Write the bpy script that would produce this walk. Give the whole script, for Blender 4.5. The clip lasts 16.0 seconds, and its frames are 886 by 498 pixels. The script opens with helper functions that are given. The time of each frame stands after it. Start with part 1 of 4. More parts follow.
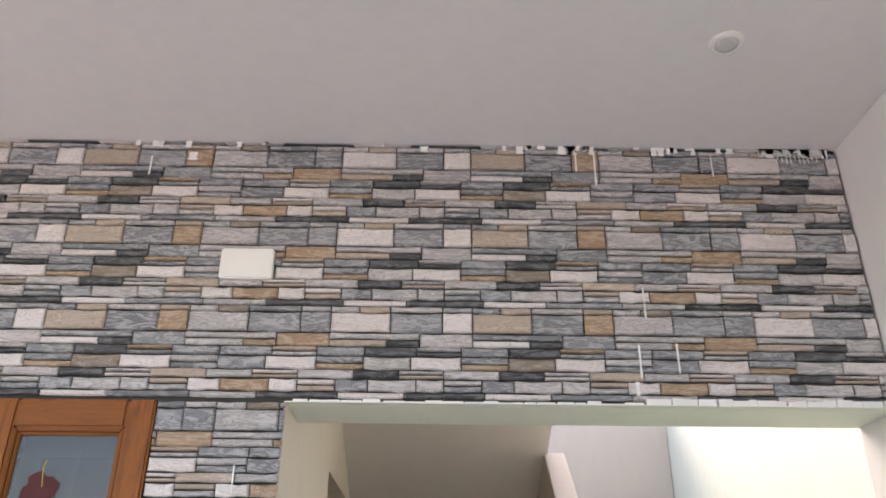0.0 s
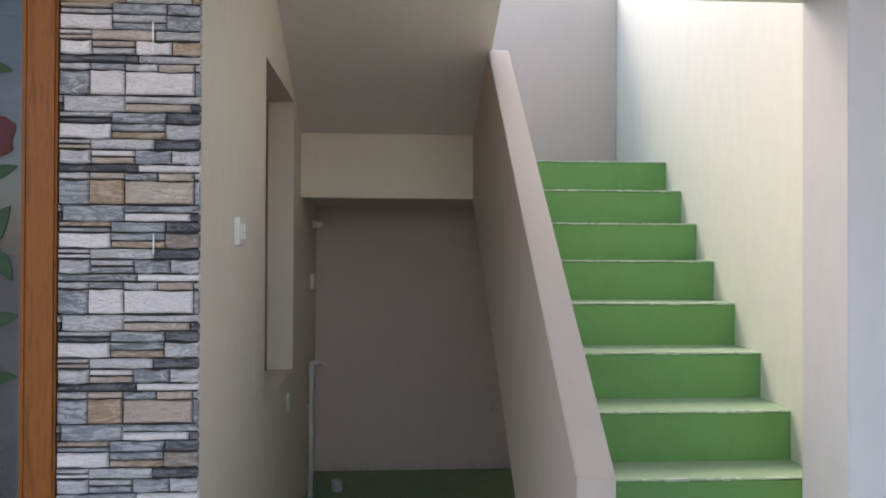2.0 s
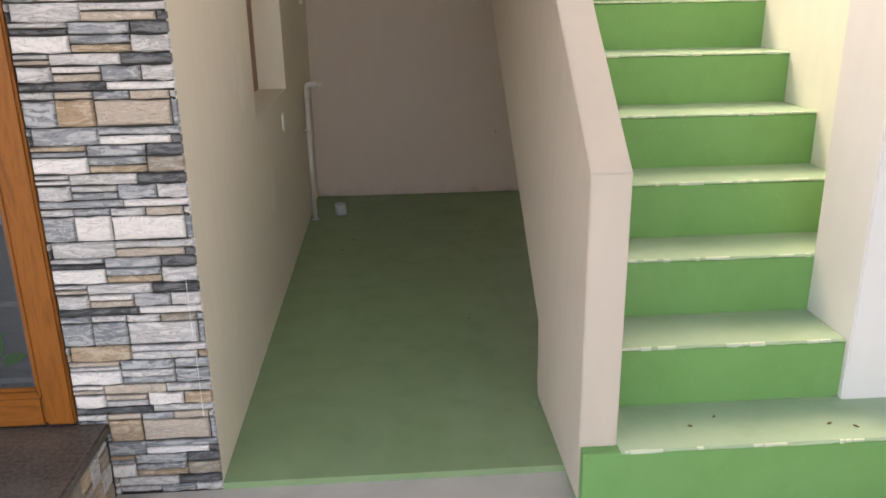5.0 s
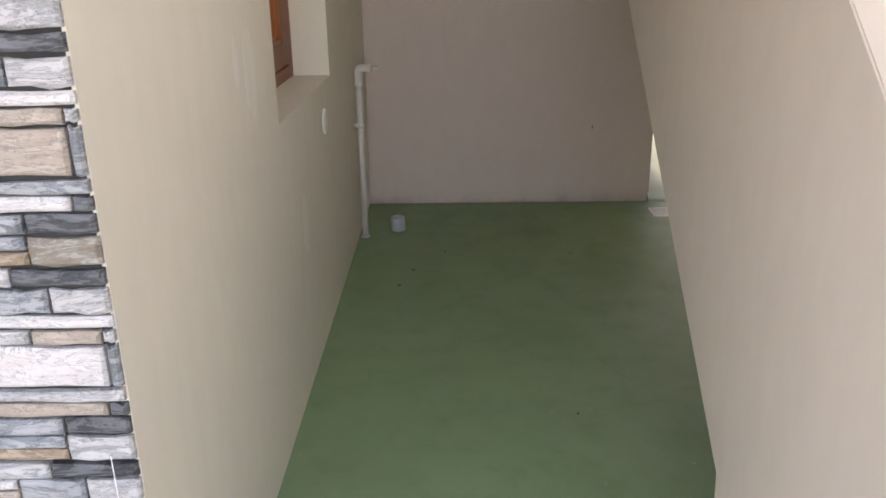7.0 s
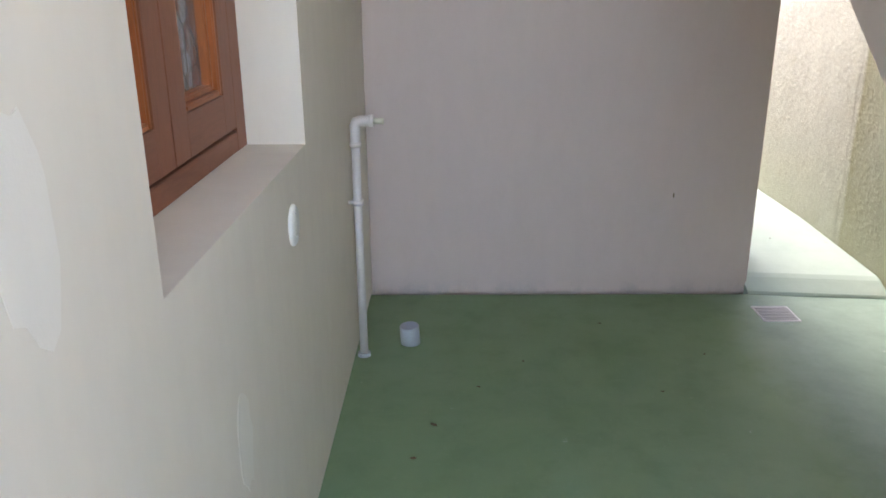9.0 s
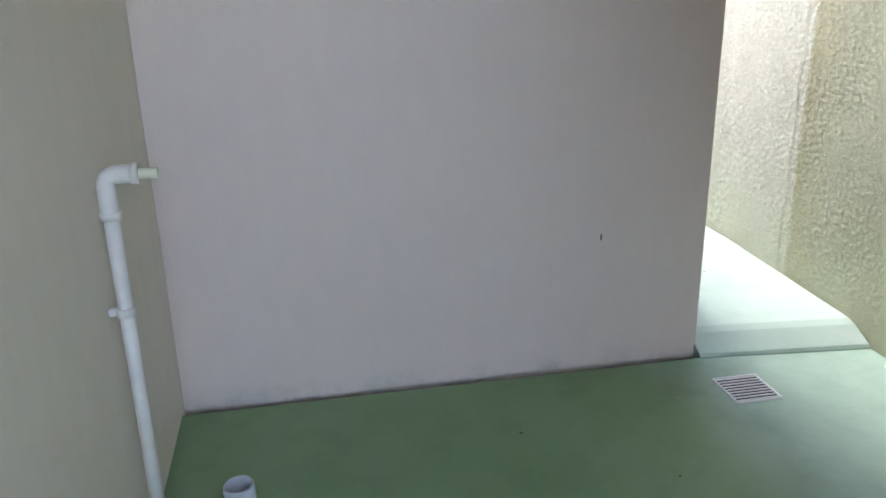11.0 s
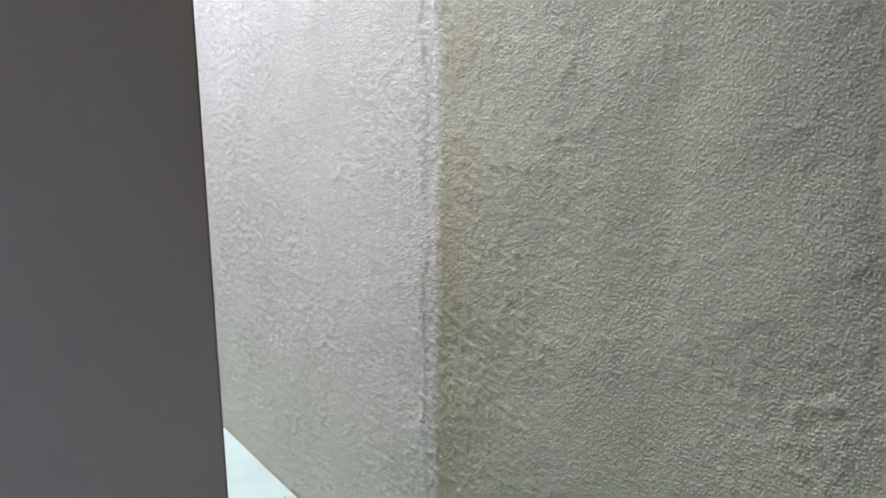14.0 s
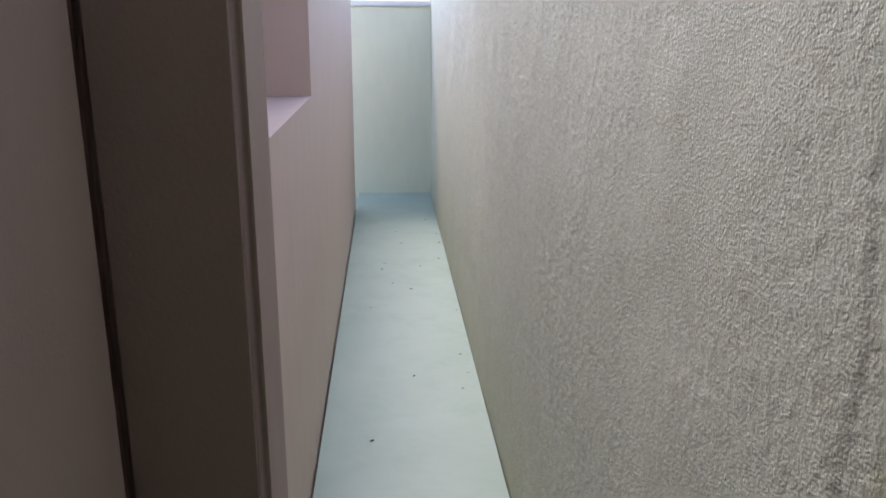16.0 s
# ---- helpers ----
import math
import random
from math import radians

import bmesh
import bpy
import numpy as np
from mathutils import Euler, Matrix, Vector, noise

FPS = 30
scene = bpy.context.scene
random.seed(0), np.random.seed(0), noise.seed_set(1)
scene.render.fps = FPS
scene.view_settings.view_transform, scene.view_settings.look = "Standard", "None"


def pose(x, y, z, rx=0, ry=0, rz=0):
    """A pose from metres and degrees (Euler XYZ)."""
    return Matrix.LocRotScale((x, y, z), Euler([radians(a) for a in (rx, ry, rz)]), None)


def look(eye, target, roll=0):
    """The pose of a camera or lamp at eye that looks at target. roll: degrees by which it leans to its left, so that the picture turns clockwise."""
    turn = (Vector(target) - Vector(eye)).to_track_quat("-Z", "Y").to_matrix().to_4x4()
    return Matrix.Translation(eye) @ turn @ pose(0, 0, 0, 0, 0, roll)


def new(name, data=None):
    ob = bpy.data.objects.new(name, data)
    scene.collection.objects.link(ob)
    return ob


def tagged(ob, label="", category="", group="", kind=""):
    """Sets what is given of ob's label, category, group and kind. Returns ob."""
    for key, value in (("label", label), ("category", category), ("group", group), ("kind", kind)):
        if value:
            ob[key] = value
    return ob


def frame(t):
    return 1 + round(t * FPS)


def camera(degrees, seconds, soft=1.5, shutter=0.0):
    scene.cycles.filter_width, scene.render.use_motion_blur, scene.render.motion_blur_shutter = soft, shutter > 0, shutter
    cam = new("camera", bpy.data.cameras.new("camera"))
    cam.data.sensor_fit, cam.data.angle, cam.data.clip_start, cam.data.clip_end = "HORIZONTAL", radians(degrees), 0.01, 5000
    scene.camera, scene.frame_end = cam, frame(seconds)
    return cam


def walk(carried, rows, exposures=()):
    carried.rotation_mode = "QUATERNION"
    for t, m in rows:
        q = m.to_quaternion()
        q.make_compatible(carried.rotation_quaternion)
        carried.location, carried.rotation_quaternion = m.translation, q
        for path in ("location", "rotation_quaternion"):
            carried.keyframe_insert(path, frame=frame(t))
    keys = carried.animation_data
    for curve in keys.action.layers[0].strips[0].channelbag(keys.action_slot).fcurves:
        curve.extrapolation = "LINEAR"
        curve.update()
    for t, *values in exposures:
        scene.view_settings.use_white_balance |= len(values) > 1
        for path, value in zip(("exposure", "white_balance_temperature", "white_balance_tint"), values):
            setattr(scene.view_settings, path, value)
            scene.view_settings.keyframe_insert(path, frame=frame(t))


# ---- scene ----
cam = camera(58.7, 16.0, soft=1.7)
PATH = [
    (0, (0.405, -2.156, 1.595), (0.429, -0.36, 2.475), 0.4),
    (0.5, (0.421, -2.142, 1.558), (0.562, -0.314, 2.358), 0.2),
    (0.9, (0.433, -2.117, 1.524), (0.603, -0.211, 2.104), 0.7),
    (1.5, (0.436, -2.081, 1.466), (0.599, -0.107, 1.746), 0.5),
    (2.2, (0.499, -2.031, 1.388), (0.63, -0.037, 1.293), 0.3),
    (2.5, (0.503, -2.003, 1.359), (0.646, -0.024, 1.113), 0.7),
    (3, (0.509, -1.994, 1.337), (0.675, -0.041, 0.936), 0.7),
    (3.5, (0.49, -1.988, 1.305), (0.697, -0.07, 0.776), 0.9),
    (3.7, (0.49, -1.99, 1.294), (0.696, -0.085, 0.721), 0.9),
    (5.8, (0.498, -1.592, 1.234), (0.526, 0.306, 0.604), -1.6),
    (6, (0.515, -1.482, 1.204), (0.517, 0.42, 0.585), -1.4),
    (6.5, (0.439, -1.169, 1.22), (0.413, 0.731, 0.597), -0.9),
    (7, (0.42, -0.885, 1.211), (0.404, 0.992, 0.523), -0.7),
    (7.5, (0.418, -0.659, 1.232), (0.387, 1.234, 0.586), -0.1),
    (8, (0.342, -0.297, 1.196), (0.309, 1.599, 0.562), -0.4),
    (10.3, (0.321, 0.828, 1.142), (0.333, 2.698, 0.435), 0.5),
    (10.5, (0.325, 0.95, 1.127), (0.369, 2.815, 0.407), 0.5),
    (11, (0.361, 1.199, 1.082), (0.699, 3.06, 0.431), -1.3),
    (11.5, (0.383, 1.386, 1.145), (1.275, 3.054, 0.493), -3.4),
    (11.6, (0.387, 1.466, 1.169), (1.386, 3.059, 0.487), -3.9),
    (12, (0.43, 1.608, 1.153), (1.714, 2.998, 0.508), -3.9),
    (12.5, (0.607, 1.85, 1.166), (2.011, 3.18, 0.657), -4.7),
    (13, (0.778, 2.092, 1.168), (2.232, 3.411, 0.79), -2.8),
    (13.5, (0.979, 2.33, 1.156), (2.443, 3.624, 0.731), -2.8),
    (14, (1.24, 2.506, 1.152), (2.407, 4.055, 0.665), 0.2),
    (14.5, (1.461, 2.708, 1.167), (2.195, 4.5, 0.667), 1.5),
    (15, (1.614, 2.941, 1.201), (2.184, 4.768, 0.622), 0.0),
    (15.3, (1.668, 3.018, 1.202), (2.063, 4.884, 0.6), -0.4),
    (15.5, (1.673, 3.046, 1.25), (1.942, 4.931, 0.638), 0.6),
    (16, (1.686, 3.094, 1.295), (1.825, 5.011, 0.742), 0.4),
]
walk(cam, [(t, look(eye, target, roll)) for t, eye, target, roll in PATH],
     exposures=[(0, 2.25, 8000, 20), (0.5, 2.25, 7800, 19), (1, 1.85, 7600, 19), (1.5, 1.75, 7200, 19), (2.5, 1.95, 8000, 20), (3.7, 2.3, 9000, 19), (5.8, 2.75, 9400, 22),
                (6.5, 2.9, 9000, 22), (8, 3.4, 7400, 21), (10.5, 3.95, 6400, 14), (12, 3.6, 6000, 11), (13.5, 3.25, 6000, 13), (14.5, 2.7, 5600, 21), (15, 2.4, 5700, 18), (15.5, 2.05, 5900, 17), (16, 1.9, 6300, 17)])


# ---- daylight ----
sky_world = bpy.data.worlds.new("sky")
scene.world = sky_world
sky_world.use_nodes = True
wn = sky_world.node_tree
sky = wn.nodes.new("ShaderNodeTexSky")
sky.sky_type = 'NISHITA'
sky.sun_disc = False
sky.sun_elevation = radians(48)
sky.sun_rotation = radians(-18.4)
sky.air_density, sky.dust_density = 1.0, 1.5
wn.nodes["Background"].inputs["Strength"].default_value = 0.15
wn.links.new(sky.outputs[0], wn.nodes["Background"].inputs["Color"])
sun_data = bpy.data.lights.new("sun", 'SUN')
sun_data.energy, sun_data.angle, sun_data.color = 0.9, radians(35), (1.0, 0.96, 0.90)
sun = new("sun", sun_data)
sun.matrix_world = look((-2.0, 6.0, 7.0), (0, 0, 0))


# ---- materials ----
class Mat:
    """A node material with a short way to write its nodes."""

    def __init__(self, name, rough=0.6, metal=0.0, spec=0.5):
        self.m = bpy.data.materials.new(name)
        self.m.use_nodes = True
        self.t = self.m.node_tree
        self.b = self.t.nodes["Principled BSDF"]
        self.b.inputs["Roughness"].default_value = rough
        self.b.inputs["Metallic"].default_value = metal
        self.b.inputs["Specular IOR Level"].default_value = spec
        self.co = self.t.nodes.new("ShaderNodeTexCoord").outputs["Object"]

    def node(self, kind, **kw):
        n = self.t.nodes.new(kind)
        for k, v in kw.items():
            n.inputs[k].default_value = v
        return n

    def link(self, a, b):
        self.t.links.new(a, b)

    def scaled(self, sx, sy, sz):
        mp = self.node("ShaderNodeMapping")
        mp.inputs["Scale"].default_value = (sx, sy, sz)
        self.link(self.co, mp.inputs["Vector"])
        return mp.outputs[0]

    def noise(self, scale, detail=4, rough=0.6, vec=None, dist=0.0):
        n = self.node("ShaderNodeTexNoise", Scale=scale, Detail=detail, Roughness=rough, Distortion=dist)
        self.link(vec or self.co, n.inputs["Vector"])
        return n.outputs["Fac"]

    def ramp(self, fac, stops):
        r = self.node("ShaderNodeValToRGB")
        e = r.color_ramp.elements
        while len(e) < len(stops):
            e.new(0.5)
        for el, (p, c) in zip(e, stops):
            el.position, el.color = p, (*c, 1) if len(c) == 3 else c
        self.link(fac, r.inputs["Fac"])
        return r.outputs["Color"]

    def mix(self, fac, a, b, mode='MIX'):
        n = self.t.nodes.new("ShaderNodeMix")
        n.data_type, n.blend_type = 'RGBA', mode
        for val, sock in ((fac, n.inputs[0]), (a, n.inputs[6]), (b, n.inputs[7])):
            if isinstance(val, (int, float)):
                sock.default_value = val
            elif isinstance(val, tuple):
                sock.default_value = (*val, 1)
            else:
                self.link(val, sock)
        return n.outputs[2]

    def color(self, c):
        if isinstance(c, tuple):
            self.b.inputs["Base Color"].default_value = (*c, 1)
        else:
            self.link(c, self.b.inputs["Base Color"])

    def rough(self, fac, lo, hi):
        n = self.node("ShaderNodeMapRange")
        n.inputs["To Min"].default_value, n.inputs["To Max"].default_value = lo, hi
        self.link(fac, n.inputs["Value"])
        self.link(n.outputs[0], self.b.inputs["Roughness"])

    def bump(self, fac, strength, distance, before=None):
        n = self.node("ShaderNodeBump", Strength=strength, Distance=distance)
        self.link(fac, n.inputs["Height"])
        if before:
            self.link(before, n.inputs["Normal"])
        self.link(n.outputs[0], self.b.inputs["Normal"])
        return n.outputs[0]


def mul(c, k):
    return tuple(min(1, v * k) for v in c)


def paint_mat(name, base, stain, grain=0.15, amount=0.35, rough=0.55, foot=0.0):
    """Hand-rolled wall paint: faint roller marks, patches and stains."""
    a = Mat(name, rough)
    big = a.noise(1.3, 5, 0.6, dist=0.6)
    fine = a.noise(18, 4, 0.6, a.scaled(1, 1, 0.35))
    col = a.mix(a.ramp(big, [(0.35, (0, 0, 0)), (0.75, (amount,) * 3)]), base, stain)
    col = a.mix(a.ramp(fine, [(0.4, (0, 0, 0)), (0.7, (0.25,) * 3)]), col, mul(base, 0.86))
    if foot:
        sep = a.node("ShaderNodeSeparateXYZ")
        a.link(a.co, sep.inputs[0])
        low = a.node("ShaderNodeMapRange")
        low.inputs["From Min"].default_value, low.inputs["From Max"].default_value = foot, 0.0
        a.link(sep.outputs["Z"], low.inputs["Value"])
        d = a.node("ShaderNodeMath")
        d.operation = 'MULTIPLY'
        a.link(low.outputs[0], d.inputs[0])
        a.link(a.ramp(a.noise(9, 6, 0.7), [(0.45, (0, 0, 0)), (0.66, (0.6,) * 3)]), d.inputs[1])
        col = a.mix(d.outputs[0], col, (0.33, 0.31, 0.28))
    a.color(col)
    a.rough(fine, rough - 0.08, rough + 0.15)
    n = a.bump(a.noise(5, 3), 0.25, 0.006)
    a.bump(a.noise(260, 2), grain, 0.001, n)
    return a.m


M_cream = paint_mat("cream_wall_paint", (0.75, 0.68, 0.575), (0.69, 0.62, 0.51))
M_pink = paint_mat("pinkish_wall_paint", (0.54, 0.465, 0.40), (0.495, 0.42, 0.36))
M_back = paint_mat("beige_back_wall_paint", (0.595, 0.48, 0.43), (0.515, 0.41, 0.365), foot=0.06)
M_white = paint_mat("white_wall_paint", (0.74, 0.73, 0.73), (0.68, 0.67, 0.67), 0.08, 0.25)
M_soffit = paint_mat("warm_white_soffit_paint", (0.76, 0.70, 0.64), (0.71, 0.65, 0.58), 0.08, 0.3)
M_ceil = paint_mat("white_ceiling_paint", (0.76, 0.74, 0.73), (0.71, 0.69, 0.68), 0.05, 0.2)
M_lime = paint_mat("pale_lime_wall_paint", (0.79, 0.81, 0.71), (0.75, 0.77, 0.66), 0.15, 0.3)
M_lime2 = paint_mat("yellow_green_end_wall_paint", (0.74, 0.74, 0.57), (0.70, 0.71, 0.53), 0.15, 0.3)
# brown plaster, darkened so that the shade on the pier is in its colour
M_pier = paint_mat("shade_darkened_brown_plaster", (0.36, 0.275, 0.245), (0.30, 0.225, 0.195), 0.4, 0.5, 0.7)
M_filler = paint_mat("pale_wall_filler", (0.785, 0.73, 0.64), (0.75, 0.69, 0.59), 0.3)
M_alley = paint_mat("pinkish_plaster_paint", (0.64, 0.50, 0.44), (0.57, 0.445, 0.38), 0.4, 0.5, 0.7)


def rough_plaster(name):
    """Sand-rough boundary plaster: olive paint, damp stains, lighter coat past one upright edge."""
    a = Mat(name, 0.85, spec=0.25)
    big = a.noise(2.2, 6, 0.65, dist=0.8)
    sep = a.node("ShaderNodeSeparateXYZ")
    a.link(a.co, sep.inputs[0])
    wob = a.node("ShaderNodeMath")
    wob.operation = 'MULTIPLY_ADD'
    a.link(a.noise(3.0, 2), wob.inputs[0])
    wob.inputs[1].default_value = 0.05
    a.link(sep.outputs["Y"], wob.inputs[2])
    edge = a.ramp(wob.outputs[0], [(0.0, (0, 0, 0)), (1.0, (1, 1, 1))])
    step = a.node("ShaderNodeMapRange")
    step.inputs["From Min"].default_value, step.inputs["From Max"].default_value = 3.545, 3.575
    a.link(wob.outputs[0], step.inputs["Value"])
    olive = a.mix(big, (0.40, 0.425, 0.315), (0.47, 0.495, 0.38))
    pale = a.mix(big, (0.565, 0.585, 0.50), (0.64, 0.66, 0.58))
    col = a.mix(step.outputs[0], olive, pale)
    damp = a.node("ShaderNodeMapRange")
    damp.inputs["From Min"].default_value, damp.inputs["From Max"].default_value = 0.55, 0.05
    a.link(sep.outputs["Z"], damp.inputs["Value"])
    dm = a.node("ShaderNodeMath")
    dm.operation = 'MULTIPLY'
    a.link(damp.outputs[0], dm.inputs[0])
    a.link(a.noise(4, 4), dm.inputs[1])
    col = a.mix(dm.outputs[0], col, (0.45, 0.46, 0.30))
    # a darker band of moss beside the edge of the pale coat
    band = a.node("ShaderNodeMapRange")
    band.inputs["From Min"].default_value, band.inputs["From Max"].default_value = 3.38, 3.54
    a.link(wob.outputs[0], band.inputs["Value"])
    bm_ = a.node("ShaderNodeMath")
    bm_.operation = 'MULTIPLY'
    a.link(band.outputs[0], bm_.inputs[0])
    inv = a.node("ShaderNodeMath")
    inv.operation = 'SUBTRACT'
    inv.inputs[0].default_value = 1.0
    a.link(step.outputs[0], inv.inputs[1])
    a.link(inv.outputs[0], bm_.inputs[1])
    bm2 = a.node("ShaderNodeMath")
    bm2.operation = 'MULTIPLY'
    a.link(bm_.outputs[0], bm2.inputs[0])
    a.link(a.ramp(a.noise(5, 4), [(0.28, (0, 0, 0)), (0.52, (0.9,) * 3)]), bm2.inputs[1])
    col = a.mix(bm2.outputs[0], col, (0.38, 0.365, 0.225))
    grain = a.noise(210, 4, 0.7)
    cell = a.node("ShaderNodeTexVoronoi", Scale=230.0)
    a.link(a.co, cell.inputs["Vector"])
    blobs = a.ramp(cell.outputs["Distance"], [(0.12, (1, 1, 1)), (0.55, (0, 0, 0))])
    zone = a.ramp(a.noise(3.5, 3), [(0.38, (0.25,) * 3), (0.62, (1, 1, 1))])
    relief = a.mix(1.0, blobs, zone, 'MULTIPLY')
    col = a.mix(a.ramp(grain, [(0.30, (0.45,) * 3), (0.55, (0, 0, 0))]), col, mul((0.42, 0.41, 0.31), 0.8))
    col = a.mix(a.ramp(a.noise(24, 5, 0.7), [(0.50, (0, 0, 0)), (0.75, (0.5,) * 3)]), col, (0.43, 0.42, 0.32))
    a.color(col)
    n = a.bump(a.noise(5, 2, 0.5), 0.25, 0.02)
    n = a.bump(grain, 0.48, 0.0038, n)
    n = a.bump(a.ramp(a.noise(70, 4, 0.65), [(0.60, (0, 0, 0)), (0.70, (1, 1, 1))]), 0.3, 0.003, n)
    n = a.bump(relief, 0.3, 0.0025, n)
    a.bump(a.noise(380, 2), 0.35, 0.0015, n)
    return a.m


M_rough = rough_plaster("rough_boundary_plaster")


def floor_paint(name, base, pale, dark, edge=0.0):
    a = Mat(name, 0.5, spec=0.25)
    big = a.noise(1.7, 6, 0.65, dist=1.0)
    mid = a.noise(7, 5, 0.65)
    col = a.mix(a.ramp(big, [(0.3, (0, 0, 0)), (0.75, (1, 1, 1))]), base, pale)
    col = a.mix(a.ramp(mid, [(0.5, (0, 0, 0)), (0.8, (0.45,) * 3)]), col, dark)
    dust = a.noise(55, 4, 0.7)
    col = a.mix(a.ramp(dust, [(0.62, (0, 0, 0)), (0.8, (0.25,) * 3)]), col, (0.5, 0.52, 0.45))
    # past x = edge the alley's light is painted in: paler, more teal
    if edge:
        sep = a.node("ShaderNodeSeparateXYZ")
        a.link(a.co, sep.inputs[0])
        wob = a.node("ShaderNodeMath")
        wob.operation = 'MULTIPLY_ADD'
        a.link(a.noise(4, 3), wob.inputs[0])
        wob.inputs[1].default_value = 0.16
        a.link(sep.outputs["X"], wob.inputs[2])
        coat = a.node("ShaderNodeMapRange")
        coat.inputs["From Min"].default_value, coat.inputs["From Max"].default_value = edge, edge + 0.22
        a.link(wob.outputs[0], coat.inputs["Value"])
        alley_lit = a.mix(a.ramp(mid, [(0.4, (0, 0, 0)), (0.75, (1, 1, 1))]), (0.26, 0.35, 0.285), (0.21, 0.295, 0.235))
        col = a.mix(coat.outputs[0], col, alley_lit)
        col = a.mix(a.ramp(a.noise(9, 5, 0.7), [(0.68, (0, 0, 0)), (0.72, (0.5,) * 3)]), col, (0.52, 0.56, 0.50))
    a.color(col)
    a.rough(mid, 0.36, 0.62)
    n = a.bump(a.noise(6, 4), 0.25, 0.008)
    a.bump(a.noise(120, 3), 0.12, 0.002, n)
    return a.m


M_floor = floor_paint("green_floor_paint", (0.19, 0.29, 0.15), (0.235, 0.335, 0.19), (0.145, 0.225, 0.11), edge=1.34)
# the passage's green paint, lightened to mint for the sky light on it
M_alleyfloor = floor_paint("sky_lit_mint_floor_paint", (0.37, 0.46, 0.395), (0.42, 0.51, 0.44), (0.30, 0.39, 0.33))
M_riser = floor_paint("green_riser_paint", (0.125, 0.31, 0.10), (0.15, 0.345, 0.125), (0.095, 0.25, 0.07))
M_tread = floor_paint("worn_pale_green_tread_paint", (0.27, 0.40, 0.26), (0.33, 0.45, 0.32), (0.20, 0.33, 0.18))
M_cement = floor_paint("grey_cement", (0.44, 0.42, 0.39), (0.50, 0.48, 0.44), (0.36, 0.34, 0.31))


def granite():
    a = Mat("dark_granite", 0.35)
    v = a.node("ShaderNodeTexVoronoi", Scale=140.0)
    a.link(a.co, v.inputs["Vector"])
    col = a.ramp(a.noise(90, 4), [(0.35, (0.03, 0.025, 0.022)), (0.7, (0.14, 0.11, 0.09))])
    col = a.mix(a.ramp(v.outputs["Distance"], [(0.0, (0.35,) * 3), (0.25, (0, 0, 0))]), col, (0.22, 0.2, 0.18))
    col = a.mix(a.ramp(a.noise(4, 5), [(0.5, (0, 0, 0)), (0.8, (0.5,) * 3)]), col, (0.24, 0.2, 0.17))
    a.color(col)
    return a.m


M_granite = granite()


def wood(name, lo, hi, scale, rough):
    """Varnished timber, grain along z (or along the long axis given by scale)."""
    a = Mat(name, rough)
    rnd = a.node("ShaderNodeObjectInfo").outputs["Random"]
    va = a.node("ShaderNodeVectorMath")
    va.operation = 'ADD'
    a.link(a.scaled(*scale), va.inputs[0])
    a.link(rnd, va.inputs[1])
    g = a.noise(2.2, 6, 0.65, va.outputs[0], 1.6)
    f = a.noise(14, 4, 0.7, va.outputs[0], 0.4)
    col = a.ramp(g, [(0.28, lo), (0.5, hi), (0.72, mul(hi, 0.8)), (0.85, lo)])
    col = a.mix(a.ramp(f, [(0.5, (0, 0, 0)), (0.72, (0.5,) * 3)]), col, mul(lo, 0.8))
    a.color(col)
    a.b.inputs["Specular IOR Level"].default_value = 0.22
    a.b.inputs["Coat Weight"].default_value = 0.04
    a.b.inputs["Coat Roughness"].default_value = 0.25
    a.bump(f, 0.1, 0.002)
    return a.m


M_teak_v = wood("varnished_teak_upright", (0.14, 0.04, 0.007), (0.27, 0.085, 0.015), (9, 9, 1.0), 0.42)
M_teak_h = wood("varnished_teak_level", (0.13, 0.036, 0.006), (0.25, 0.078, 0.014), (1.0, 9, 9), 0.42)
M_wind_v = wood("brown_window_wood_upright", (0.235, 0.09, 0.05), (0.27, 0.105, 0.058), (9, 9, 1.2), 0.45)
M_wind_h = wood("brown_window_wood_level", (0.235, 0.09, 0.05), (0.27, 0.105, 0.058), (9, 1.2, 9), 0.45)
M_bead = wood("orange_bead_wood", (0.30, 0.09, 0.03), (0.42, 0.14, 0.05), (9, 9, 1.2), 0.35)


